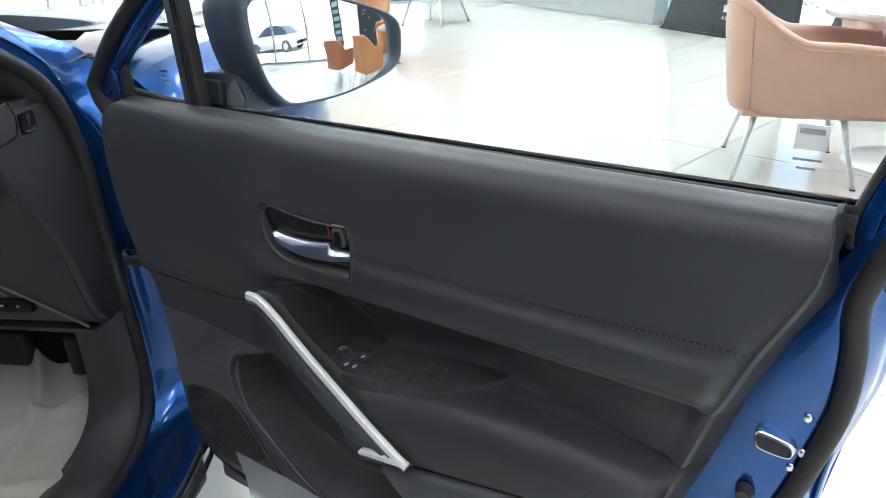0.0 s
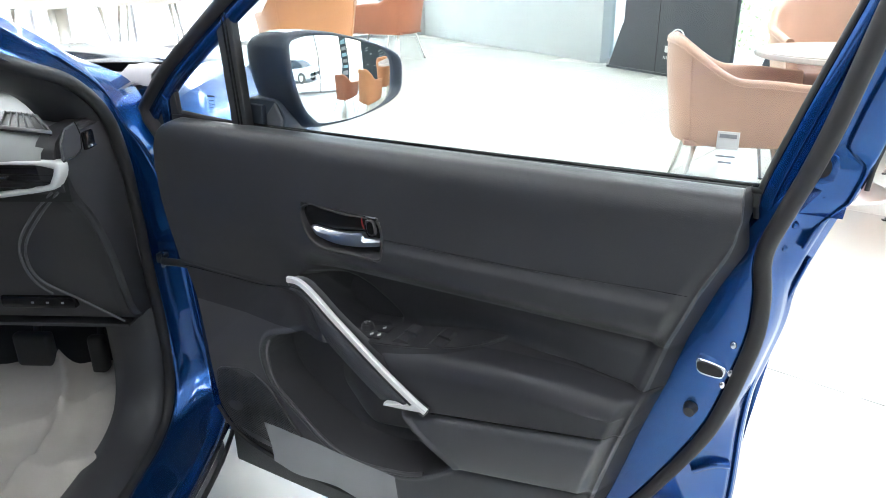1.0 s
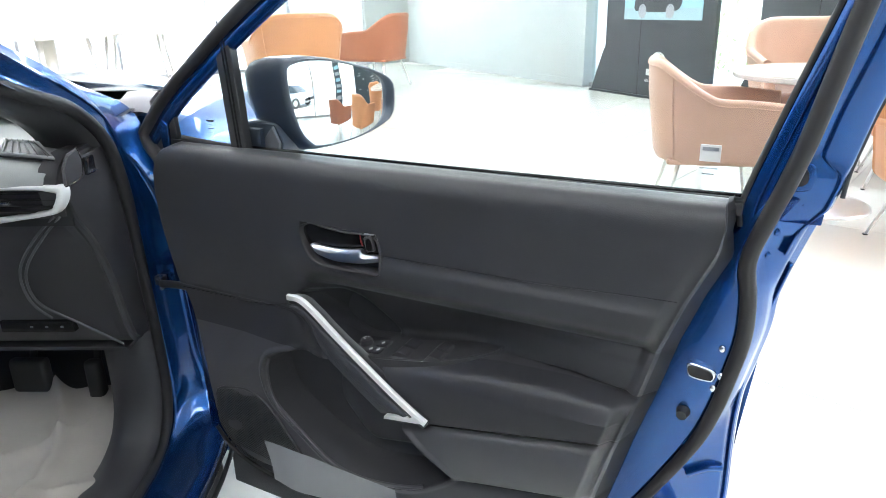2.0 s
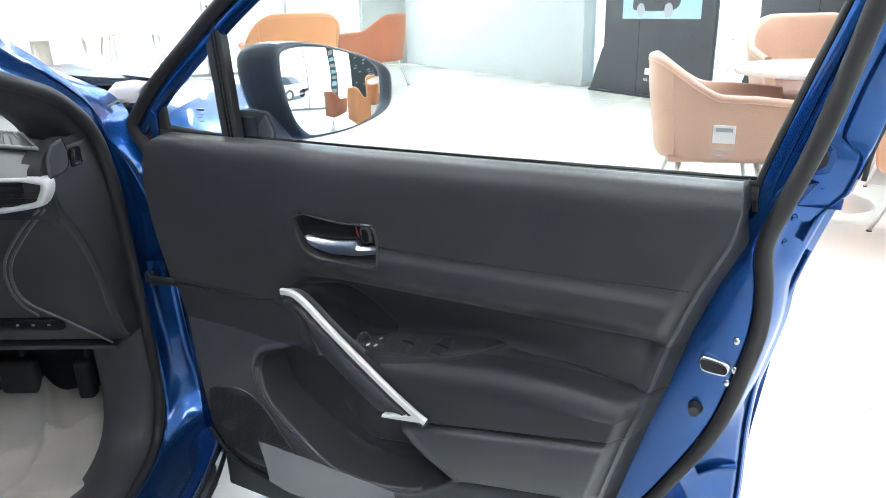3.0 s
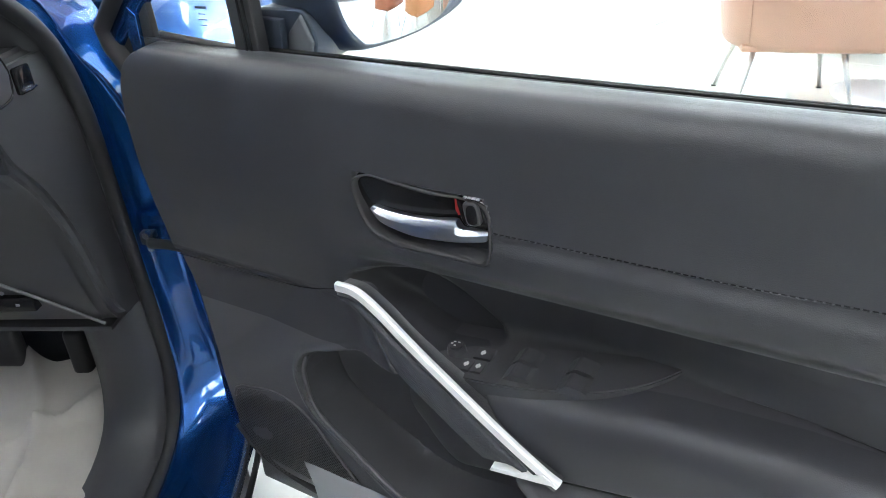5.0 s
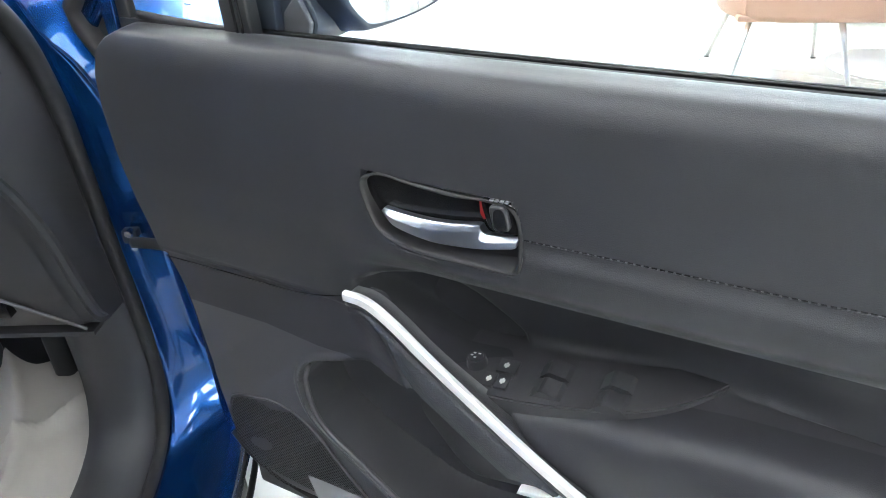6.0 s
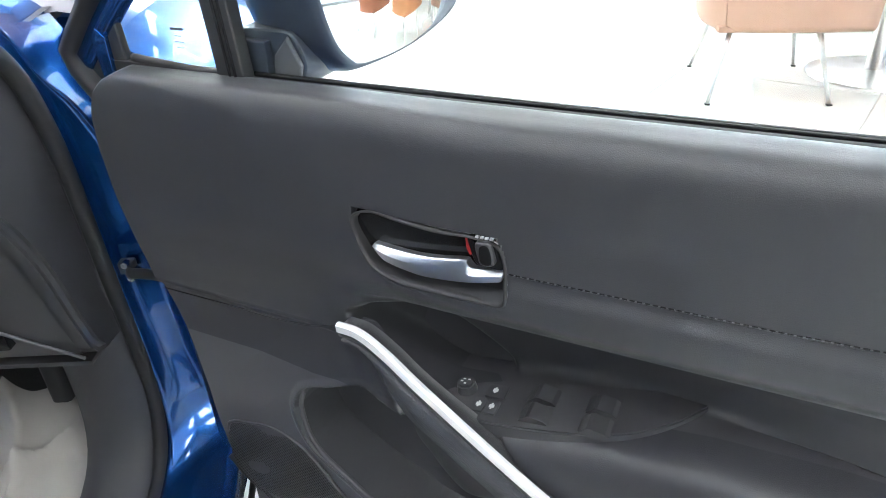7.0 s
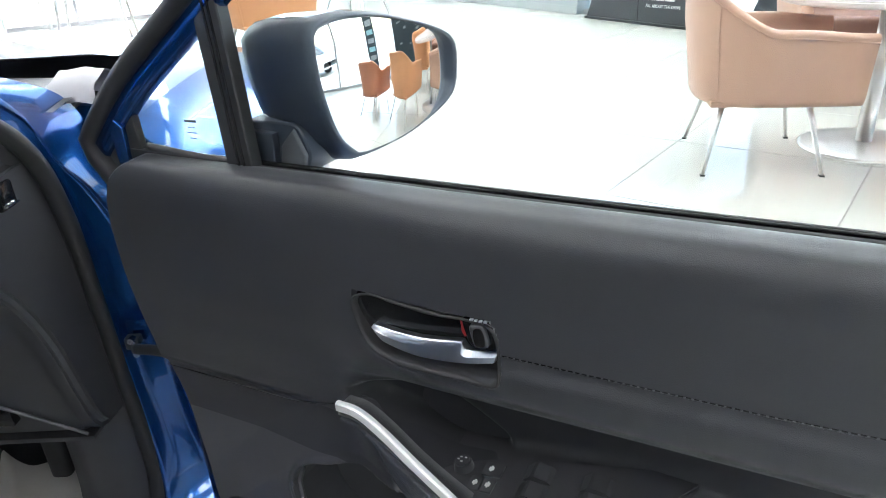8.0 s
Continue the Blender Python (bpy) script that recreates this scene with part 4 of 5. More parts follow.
# fender, bonnet, cowl, windscreen
inner_line = spline([(-0.806, 0.860, 1.178), (-0.803, 0.960, 1.134), (-0.796, 1.060, 1.083), (-0.790, 1.133, 1.032), (-0.786, 1.158, 0.990), (-0.782, 1.173, 0.956), (-0.764, 1.198, 0.912), (-0.741, 1.224, 0.828)], 48)
outer_line = spline([(-0.832, 0.895, 1.196), (-0.828, 0.990, 1.154), (-0.818, 1.085, 1.110), (-0.801, 1.165, 1.076), (-0.790, 1.230, 1.044), (-0.780, 1.262, 0.998), (-0.756, 1.254, 0.925), (-0.742, 1.243, 0.872)], 48)
rows = [[tuple(p * (1 - f) + q * f + np.array([0.002, -0.004, 0.005]) * math.sin(math.pi * f)) for f in np.linspace(0, 1, 9)] for p, q in zip(inner_line, outer_line)]
mesh("fender_corner", *grid(rows), BLUE, car, "blue painted pillar face and corner below the windscreen")
rows = []
for y, xo, zt in ((1.258, -0.668, 0.968), (1.30, -0.655, 0.986), (1.45, -0.645, 0.998), (1.65, -0.640, 1.000), (1.85, -0.640, 0.980), (2.05, -0.665, 0.950), (2.25, -0.72, 0.890), (2.42, -0.83, 0.83), (2.50, -0.95, 0.76)):
    bulge = 0.095 * math.exp(-((y - 1.75) / 0.42) ** 2)
    rows.append([(xo - 0.14, y, zt + 0.030), (xo - 0.080, y, zt + 0.028), (xo - 0.038, y, zt + 0.018), (xo - 0.012, y, zt - 0.008), (xo + 0.008 + bulge * 0.4, y, zt - 0.06), (xo + 0.018 + bulge, y, zt - 0.13), (xo + 0.028 + bulge, y, zt - 0.21), (xo + 0.030 + bulge, y, zt - 0.30), (xo + 0.022 + bulge, y, zt - 0.42), (xo + 0.02 + bulge, y, zt - 0.56), (xo + 0.01 + bulge, y, 0.20)])
rows.insert(0, [(min(x, -0.672), 1.250, z) for x, y, z in rows[0]])
fine = []
for k in range(len(rows[0])):
    fine.append(spline([r[k] for r in rows], 50))
fine = [[tuple(fine[k][i]) for k in range(len(fine))] for i in range(50)]
fine.insert(0, [(-0.80, 1.256, p[2]) for p in fine[0]])
fender = mesh("front_fender", *grid(fine), BLUE, car, "glossy blue front fender")
fender.data.set_sharp_from_angle(angle=radians(28))
rows = []
for x in np.linspace(-0.815, -2.30, 26):
    c = 1 - ((x + 1.555) / 0.745) ** 2
    row = []
    for t in np.linspace(0, 1, 18):
        y0, y1 = 1.49 + 0.10 * c, 2.38 + 0.14 * c
        z = 1.055 + 0.040 * c - 0.155 * t ** 1.8 - 0.02 * t + 0.018 * math.exp(-(((x + 1.555) ** 2) ** 0.5 - 0.5) ** 2 / 0.004) * (1 - 0.3 * t)
        row.append((x, y0 + (y1 - y0) * t, z))
    rows.append(row)
mesh("bonnet", *grid(rows), BLUE, car, "glossy blue bonnet")
rows = [[(x, 1.17 + 0.12 * (1 - ((x + 1.555) / 0.80) ** 2) + t * 0.32, 1.030 - 0.02 * t + 0.02 * math.sin(3 * t)) for t in np.linspace(0, 1, 8)] for x in np.linspace(-0.775, -2.33, 20)]
mesh("cowl", *grid(rows), PLASTIC, car, "black cowl below the windscreen")
rows = [[(x, y, z + (0.004 if -0.80 < x < -0.75 else 0.0)) for y, z in ((1.238, 1.026), (1.242, 1.052), (1.290, 1.068), (1.365, 1.046), (1.305, 1.028))] for x in (-0.812, -0.80, -0.77, -0.750, -0.742)]
mesh("cowl_end", *grid(rows), COWL, car, "grey plastic cowl end cap")
rows = [[(x, 1.16 + 0.13 * (1 - ((x + 1.555) / 0.80) ** 2) - 0.86 * t, 1.045 + 0.42 * t) for t in np.linspace(0, 1, 8)] for x in np.linspace(-0.80, -2.31, 16)]
ws = mesh("windscreen", *grid(rows), CARGLASS, car, "clear raked windscreen")
ws.visible_shadow = False
rows = [[(x, 0.32 - 2.2 * t, 1.47 + 0.12 * math.sin(math.pi * min(1, t + 0.15)) - 0.02 * ((x + 1.555) / 0.7) ** 2) for t in np.linspace(0, 1, 12)] for x in np.linspace(-0.80, -2.31, 14)]
mesh("roof", *grid(rows), BLUE, car, "blue roof")
rows = [[(-2.36 - 0.04 * math.sin(math.pi * t), y, 0.12 + 1.30 * t) for t in np.linspace(0, 1, 10)] for y in np.linspace(-2.28, 2.42, 10)]
mesh("far_body_side", *grid(rows), BLUE, car, "blue far side of the body")

# the unseen body behind the open door, added to shut out light: pillar, rear door, rear quarter and the driver's seat
rows = []
for y in np.linspace(-0.42, -2.35, 26):
    k = 0.10 * step(-y, 1.7, 2.35)
    rows.append([(x - k, y, z) for x, z in ((-0.72, 0.18), (-0.655, 0.22), (-0.630, 0.36), (-0.612, 0.60), (-0.605, 0.76), (-0.622, 0.88), (-0.645, 0.945), (-0.675, 0.965))])
mesh("rear_door", *grid(rows), BLUE, car, "closed blue rear door and quarter panel")
rows = [[(-0.675 - 0.13 * t, y, 0.965 + 0.46 * t) for t in np.linspace(0, 1, 6)] for y in np.linspace(-0.50, -1.9, 8)]
mesh("rear_glass", *grid(rows), DARKGLASS, car, "dark rear side window")
rows = [[(-0.685 - 0.12 * t - d, -0.42 + a, 0.20 + 1.24 * t) for d, a in ((0.10, 0.02), (0.0, 0.03), (0.0, -0.09), (0.10, -0.09))] for t in np.linspace(0, 1, 8)]
mesh("centre_pillar", *grid(rows), PLASTIC, car, "black centre pillar")
seat = part("front_seat", box_bm(-1.38, -0.90, -0.30, 0.22, 0.30, 0.52, 0.05, 4), SEATCLOTH, car, "black front seat, unseen, added to block light")
back = box_bm(-1.38, -0.90, -0.50, -0.34, 0.45, 1.12, 0.06, 4)
for v in back.verts:
    v.co.y -= 0.25 * (v.co.z - 0.45)
part("seat_back", back, SEATCLOTH, seat)

# inside: dashboard, side cap, vents, footwell
rows = []
DASH_SEC = [(1.44, 1.005), (1.28, 0.998), (1.16, 0.982), (1.06, 0.972), (1.00, 0.962), (0.972, 0.945), (0.964, 0.928)]
for x in np.linspace(-0.845, -2.28, 24):
    rows.append([(x, y + 0.02 * math.sin((x + 0.8) * 3), z + 0.015 * math.sin((-x - 0.84) * 2.2)) for y, z in DASH_SEC])
dash = mesh("dashboard_top", *grid(rows), DASH, car, "soft grey dashboard top")
rows = []
LOW_SEC = [(0.964, 0.928), (0.978, 0.920), (0.985, 0.850), (1.03, 0.800), (1.07, 0.70), (1.095, 0.60), (1.12, 0.525), (1.16, 0.504), (1.32, 0.515)]
for x in np.linspace(-0.842, -2.28, 24):
    rows.append([(x, y, z) for y, z in LOW_SEC])
mesh("dashboard_lower", *grid(rows), PLASTIC, car, "black lower dashboard")
# rounded end cap of the dashboard
cap = smooth_closed([(1.40, 0.998), (1.20, 0.990), (1.10, 0.984), (1.02, 0.978), (0.972, 0.940), (0.985, 0.86), (1.035, 0.79), (1.075, 0.70), (1.10, 0.60), (1.125, 0.530), (1.18, 0.504), (1.40, 0.51)], 70)
bm = bmesh.new()
f = bm.faces.new([bm.verts.new((-0.812, y, z)) for y, z in cap])
ext = bmesh.ops.extrude_face_region(bm, geom=[f])
bmesh.ops.translate(bm, verts=[v for v in ext["geom"] if isinstance(v, bmesh.types.BMVert)], vec=(-0.05, 0, 0))
bmesh.ops.recalc_face_normals(bm, faces=bm.faces[:])
bmesh.ops.bevel(bm, geom=[e for e in bm.edges if e.verts[0].co.x > -0.815 and e.verts[1].co.x > -0.815], offset=0.012, segments=3, affect="EDGES")
endcap = part("dashboard_end", bm, PLASTIC, car, "black dashboard end cover")
bm = box_bm(-0.8135, -0.806, 1.052, 1.090, 0.930, 0.966, 0.005)
part("release_slot", bm, GLOSS, endcap, "dark slot in the end cover")
box("slot_edge", -0.8115, -0.803, 1.060, 1.088, 0.934, 0.9365, CHROME, endcap)
SEAM = [(0.975, 0.926), (1.018, 0.928), (1.040, 0.936), (1.046, 0.964), (1.036, 0.990)]
bm = bmesh.new()
f = bm.faces.new([bm.verts.new((-0.8125, y, z)) for y, z in SEAM + [(1.00, 0.984), (0.978, 0.962)]])
ext = bmesh.ops.extrude_face_region(bm, geom=[f])
bmesh.ops.translate(bm, verts=[v for v in ext["geom"] if isinstance(v, bmesh.types.BMVert)], vec=(0.005, 0, 0))
bmesh.ops.recalc_face_normals(bm, faces=bm.faces[:])
bmesh.ops.bevel(bm, geom=[e for e in bm.edges if e.verts[0].co.x > -0.810 and e.verts[1].co.x > -0.810], offset=0.003, segments=3, affect="EDGES")
part("pad_end", bm, HARD, endcap, "grey rounded end of the dashboard pad")
tube("pad_seam", [(-0.8095, y, z) for y, z in SEAM], 0.0015, GLOSS, endcap, sides=6)
# silver framed side air vent
loop = smooth_closed([(-0.822, 0.931), (-0.809, 0.927), (-0.809, 0.908), (-0.822, 0.884), (-0.842, 0.874), (-0.958, 0.857), (-1.14, 0.832), (-1.16, 0.85), (-1.16, 0.90), (-1.14, 0.928), (-0.95, 0.932), (-0.86, 0.932)], 96)
fr_rows = []
for i, (x, z) in enumerate(loop):
    (xa, za), (xb, zb) = loop[i - 1], loop[(i + 1) % len(loop)]
    ln = math.hypot(xb - xa, zb - za)
    nx, nz = (zb - za) / ln, -(xb - xa) / ln
    if (-0.99 - x) * nx + (0.89 - z) * nz < 0:
        nx, nz = -nx, -nz
    wide = 0.008 + 0.006 * step(x, -0.86, -0.815)
    fr_rows.append([(x, 0.985, z), (x, 0.960, z), (x + nx * 0.002, 0.957, z + nz * 0.002), (x + nx * wide * 0.8, 0.957, z + nz * wide * 0.8), (x + nx * wide, 0.960, z + nz * wide), (x + nx * wide, 0.985, z + nz * wide)])
ventf = mesh("vent_frame", *grid(fr_rows, close_u=True), SILVER, car, "satin silver frame of the side vent")
for k in range(4):
    zz = 0.874 + k * 0.013
    box("vent_slat", -1.13, -0.835, 0.972, 0.984, zz, zz + 0.002, RUBBER, ventf)
box("vent_back", -1.15, -0.815, 0.984, 0.990, 0.845, 0.928, RUBBER, ventf)
box("vent_tab", -0.975, -0.915, 0.955, 0.968, 0.896, 0.902, CHROME, ventf, bevel=0.002)
# demister vent let into the dash top
corners = [Vector((-1.015, 1.130, 0.988)), Vector((-0.930, 1.105, 0.986)), Vector((-0.838, 1.002, 0.973)), Vector((-0.965, 1.030, 0.979))]
vent = mesh("demister_vent", [c + Vector((0, 0, -0.004)) for c in corners] + [c + Vector((0, 0, 0.003)) for c in corners], [(4, 5, 6, 7), (0, 1, 5, 4), (1, 2, 6, 5), (2, 3, 7, 6), (3, 0, 4, 7)], RUBBER, dash, "dark demister vent", smooth=False)
for k in range(6):
    f = (k + 0.5) / 6
    a, b = corners[0].lerp(corners[1], f), corners[3].lerp(corners[2], f)
    tube("vent_slat", [a + Vector((0, 0, 0.006)), a.lerp(b, 0.5) + Vector((0, 0, 0.006)), b + Vector((0, 0, 0.006))], 0.0020, RUBBER, dash, sides=6)
tube("vent_rim", [c + Vector((0, 0, 0.004)) for c in corners + corners[:1]], 0.004, DASH, dash, sides=8, smooth_path=False)
# trim curve below the vent; the grey paints the gloss on the pad's edge
tube("knee_trim", [(-0.850, 0.983, 0.865), (-0.910, 0.998, 0.814), (-0.972, 1.026, 0.746), (-0.994, 1.047, 0.690), (-0.999, 1.076, 0.633), (-0.973, 1.088, 0.596)], 0.0028, LIT_GREY, car, "raised knee trim edge, its gloss put in as grey", sides=8, count=50)
tube("knee_trim", [(-0.838, 0.983, 0.865), (-0.894, 0.998, 0.814), (-0.958, 1.026, 0.746), (-0.982, 1.047, 0.690), (-0.981, 1.076, 0.633), (-0.919, 1.098, 0.579), (-0.841, 1.122, 0.514)], 0.0028, LIT_GREY, car, "raised knee trim edge, its gloss put in as grey", sides=8, count=60)
sp = box("switch_strip", -1.10, -0.93, 1.090, 1.118, 0.560, 0.588, GLOSS, car, "row of small black dash switches", bevel=0.003)
for k in range(3):
    box("icon", -1.03 + k * 0.035, -1.024 + k * 0.035, 1.0885, 1.091, 0.572, 0.576, GREY_MARK, sp)
box("lower_trim_edge", -1.3, -0.838, 1.13, 1.30, 0.492, 0.502, PLASTIC, car, "black lower dash edge", bevel=0.004)
# footwell
rows = [[(x, y, 0.195 if y < 1.45 else 0.195 + (y - 1.45) * 0.8) for y in np.linspace(-0.6, 1.95, 20)] for x in np.linspace(-0.87, -2.28, 10)]
mesh("carpet", *grid(rows), CARPET, car, "black footwell carpet")
box("footwell_side", -0.905, -0.885, 1.195, 1.95, 0.22, 0.80, CARPET, car, "black footwell side lining")
box("firewall", -2.28, -0.87, 1.90, 1.93, 0.22, 1.0, CARPET, car, "black footwell front lining")
for x, w, y, z, h in ((-1.053, 0.024, 1.31, 0.300, 0.12), (-1.235, 0.055, 1.32, 0.310, 0.100)):
    pad = part("pedal", box_bm(x - w, x + w * 0.9, y, y + 0.036, z - h / 2, z + h / 2, 0.017, 4), RUBBER, car, "black rubber pedal pad")
    tube("pedal_arm", [(x, y + 0.02, z), (x, y + 0.08, z + 0.16), (x, y + 0.14, z + 0.36)], 0.010, RUBBER, pad, sides=8)

# crumpled protective paper on the carpet
rows = []
for i in range(80):
    row = []
    for k in range(80):
        y = 0.62 + (0.72 + 0.04 * noise.noise(Vector((i * 0.06, 0, 5)))) * k / 79
        x = float(np.interp(y, [0.6, 1.0, 1.12, 1.20, 1.36], [-0.868, -0.876, -0.884, -0.900, -0.960])) - 0.80 * i / 79
        q = Vector((x * 3.0 + y * 1.2, y * 1.4 - x * 0.8, 0.0))
        fold = max(0.0, 1 - abs(noise.noise(q)) * 5.0) ** 2
        fold2 = max(0.0, 1 - abs(noise.noise(Vector((x * 2.4 - y * 2.0, y * 1.5 + x * 1.2, 4.0)))) * 6.0) ** 2
        edge = step(i / 79, 0.0, 0.14)
        z = 0.205 + edge * (0.012 + 0.045 * fold + 0.026 * fold2) + 0.020 * noise.noise(q * 1.3) + 0.0025 * noise.noise(q * 9) + max(0.0, y - 1.20) * 0.35
        row.append((x, y, z))
    rows.append(row)
paper = mesh("protective_paper", *grid(rows), PAPER, None, "", at=CAR)
tagged(paper, "crumpled grey-beige protective paper on the car floor", "floor paper")
# front wheel hidden under the fender
bm = bmesh.new()
bmesh.ops.create_cone(bm, cap_ends=True, segments=40, radius1=0.33, radius2=0.33, depth=0.20, matrix=Matrix.Translation((-0.78, 1.86, 0.33)) @ Matrix.Rotation(radians(90), 4, "Y"))
bmesh.ops.bevel(bm, geom=[e for e in bm.edges if abs(e.verts[0].co.x - e.verts[1].co.x) < 1e-4], offset=0.03, segments=3, affect="EDGES")
tyre = part("wheel", bm, RUBBER, car, "black tyre of the front wheel")
for x, y in ((0.0, -2.64), (-1.50, -2.64), (-1.50, 0.0)):
    other = new("wheel", tyre.data)
    other.parent = car
    other.matrix_basis = Matrix.Translation((x, y, 0))
# tail and nose that close the body
rows = [[(x, -2.36 + 0.10 * ((x + 1.53) / 0.82) ** 2 + 0.44 * step(t, 0.52, 1.0), 0.22 + 1.24 * t) for t in np.linspace(0, 1, 16)] for x in np.linspace(-0.72, -2.36, 18)]
mesh("tailgate", *grid(rows), BLUE, car, "blue tailgate and rear bumper")
rows = [[(x, 2.40 + 0.16 * (1 - ((x + 1.555) / 0.76) ** 2) + 0.05 * math.sin(math.pi * t), 0.22 + 0.66 * t) for t in np.linspace(0, 1, 10)] for x in np.linspace(-0.80, -2.31, 18)]
mesh("front_bumper", *grid(rows), BLUE, car, "blue front bumper")


# ---- the showroom ----
H = 4.3


def wall(name, a0, a1, b0, b1, z0, z1, mat, label="", bevel=0.0):
    ob = box(name, a0, a1, b0, b1, z0, z1, mat, None, label, bevel, at=HALL)
    return tagged(ob, kind="structure", category="wall")


wall("wall_north", -6.0, 0.0, 0.0, 0.22, 0.0, H, WALL, "plain pale grey painted wall")

wall("wall_east", 12.2, 16.2, 0.0, 0.22, 0.0, H, WALL, "pale painted wall end")
wall("wall_corner_1", -6.2, -6.0, -1.0, 0.22, 0.0, H, WALL, "pale painted wall")
wall("wall_corner_2", -6.2, -6.0, -13.2, -12.2, 0.0, H, WALL, "pale painted wall")
wall("wall_west", 16.0, 16.2, -13.2, 0.0, 0.0, H, WALL, "pale painted wall")
wall("wall_south", -6.0, 16.0, -13.2, -13.0, 0.0, H, WHITE, "plain white painted wall")
tagged(wall("ceiling", -6.2, 16.2, -13.2, 0.22, H, H + 0.2, WHITE, "plain white ceiling"), category="ceiling")
tagged(wall("baseboard", -6.0, 0.0, -0.012, -0.001, 0.0, 0.10, WALL, "low painted skirting"), category="baseboard")


def glazing(name, a0, a1, b, along, count):
    """A row of tall panes with dark frames; along is the axis it runs on."""
    w = (a1 - a0) / count
    ob = thing(name, "tall shopfront glazing with slim dark frames", "window", HALL, kind="structure")
    for k in range(count + 1):
        a = a0 + k * w
        d = (a - 0.025, a + 0.025, b - 0.05, b + 0.05) if along == "a" else (b - 0.05, b + 0.05, a - 0.025, a + 0.025)
        box("mullion", *d, 0.0, H, ALU, ob)
    for z0, z1 in ((0.0, 0.06), (2.75, 2.80), (H - 0.06, H)):
        d = (a0, a1, b - 0.045, b + 0.045) if along == "a" else (b - 0.045, b + 0.045, a0, a1)
        box("transom", *d, z0, z1, ALU, ob)
    for k in range(count):
        a = a0 + k * w
        d = (a + 0.025, a + w - 0.025, b - 0.004, b + 0.004) if along == "a" else (b - 0.004, b + 0.004, a + 0.025, a + w - 0.025)
        pane = box("pane", *d, 0.06, 2.75, PANE, ob)
        pane.visible_shadow = False
        pane = box("pane", *d, 2.80, H - 0.06, PANE, ob)
        pane.visible_shadow = False
    return ob


glazing("window_1", -0.1, 12.2, 0.16, "a", 8)
glazing("window_2", -12.2, -1.0, -6.1, "b", 7)
ground = mesh("ground", [(-400, -400, -0.06), (400, -400, -0.06), (400, 400, -0.06), (-400, 400, -0.06)], [(0, 1, 2, 3)], GROUND, None, "pale paved ground outside")
tagged(ground, category="ground", kind="structure")
hedge = random.Random(5)
bm = bmesh.new()
for k in range(4200):
    c = HALL @ Vector((hedge.uniform(-1.0, 6.5), hedge.gauss(3.2, 0.4), abs(hedge.gauss(0.9, 0.6))))
    r = hedge.uniform(0.02, 0.055)
    q = Euler((hedge.uniform(0, 6), hedge.uniform(0, 6), hedge.uniform(0, 6))).to_matrix()
    bm.faces.new([bm.verts.new(c + q @ Vector(v)) for v in ((-r, 0, 0), (0, -r * 0.5, 0), (r, 0, 0), (0, r * 0.5, 0.01))])
tagged(part("hedge", bm, LEAF, None, "green leafy hedge outside the window", smooth=False), category="hedge", kind="stuff")


# unseen glowing panels, added under the ceiling to light the hall from above
def ceiling_light(a, b):
    ob = thing("ceiling_light", "long white ceiling light panel, unseen, added for overhead light", "ceiling light", HALL @ Matrix.Translation((a, b, H)), group="ceiling lights")
    for x0, x1, y0, y1 in ((-1.25, 1.25, -0.30, -0.26), (-1.25, 1.25, 0.26, 0.30), (-1.25, -1.21, -0.26, 0.26), (1.21, 1.25, -0.26, 0.26)):
        box("frame", x0, x1, y0, y1, -0.05, -0.002, WHITE, ob)
    box("diffuser", -1.21, 1.21, -0.26, 0.26, -0.035, -0.004, LAMP, ob)
    return ob


for a in (-3.5, 0.5, 4.5, 8.5, 12.5):
    for b in (-2.0, -5.0, -8.0, -11.0):
        ceiling_light(a, b)


# ---- loose things ----
def words(text, size, mat, parent, at, label=""):
    cu = bpy.data.curves.new("lettering", "FONT")
    cu.body, cu.size, cu.extrude = text, size, 0.001
    ob = new("lettering", cu)
    dg = bpy.context.evaluated_depsgraph_get()
    me = bpy.data.meshes.new_from_object(ob.evaluated_get(dg))
    bpy.data.objects.remove(ob)
    me.materials.append(mat)
    out = new("lettering", me)
    out.parent = parent
    out.matrix_basis = at
    return out


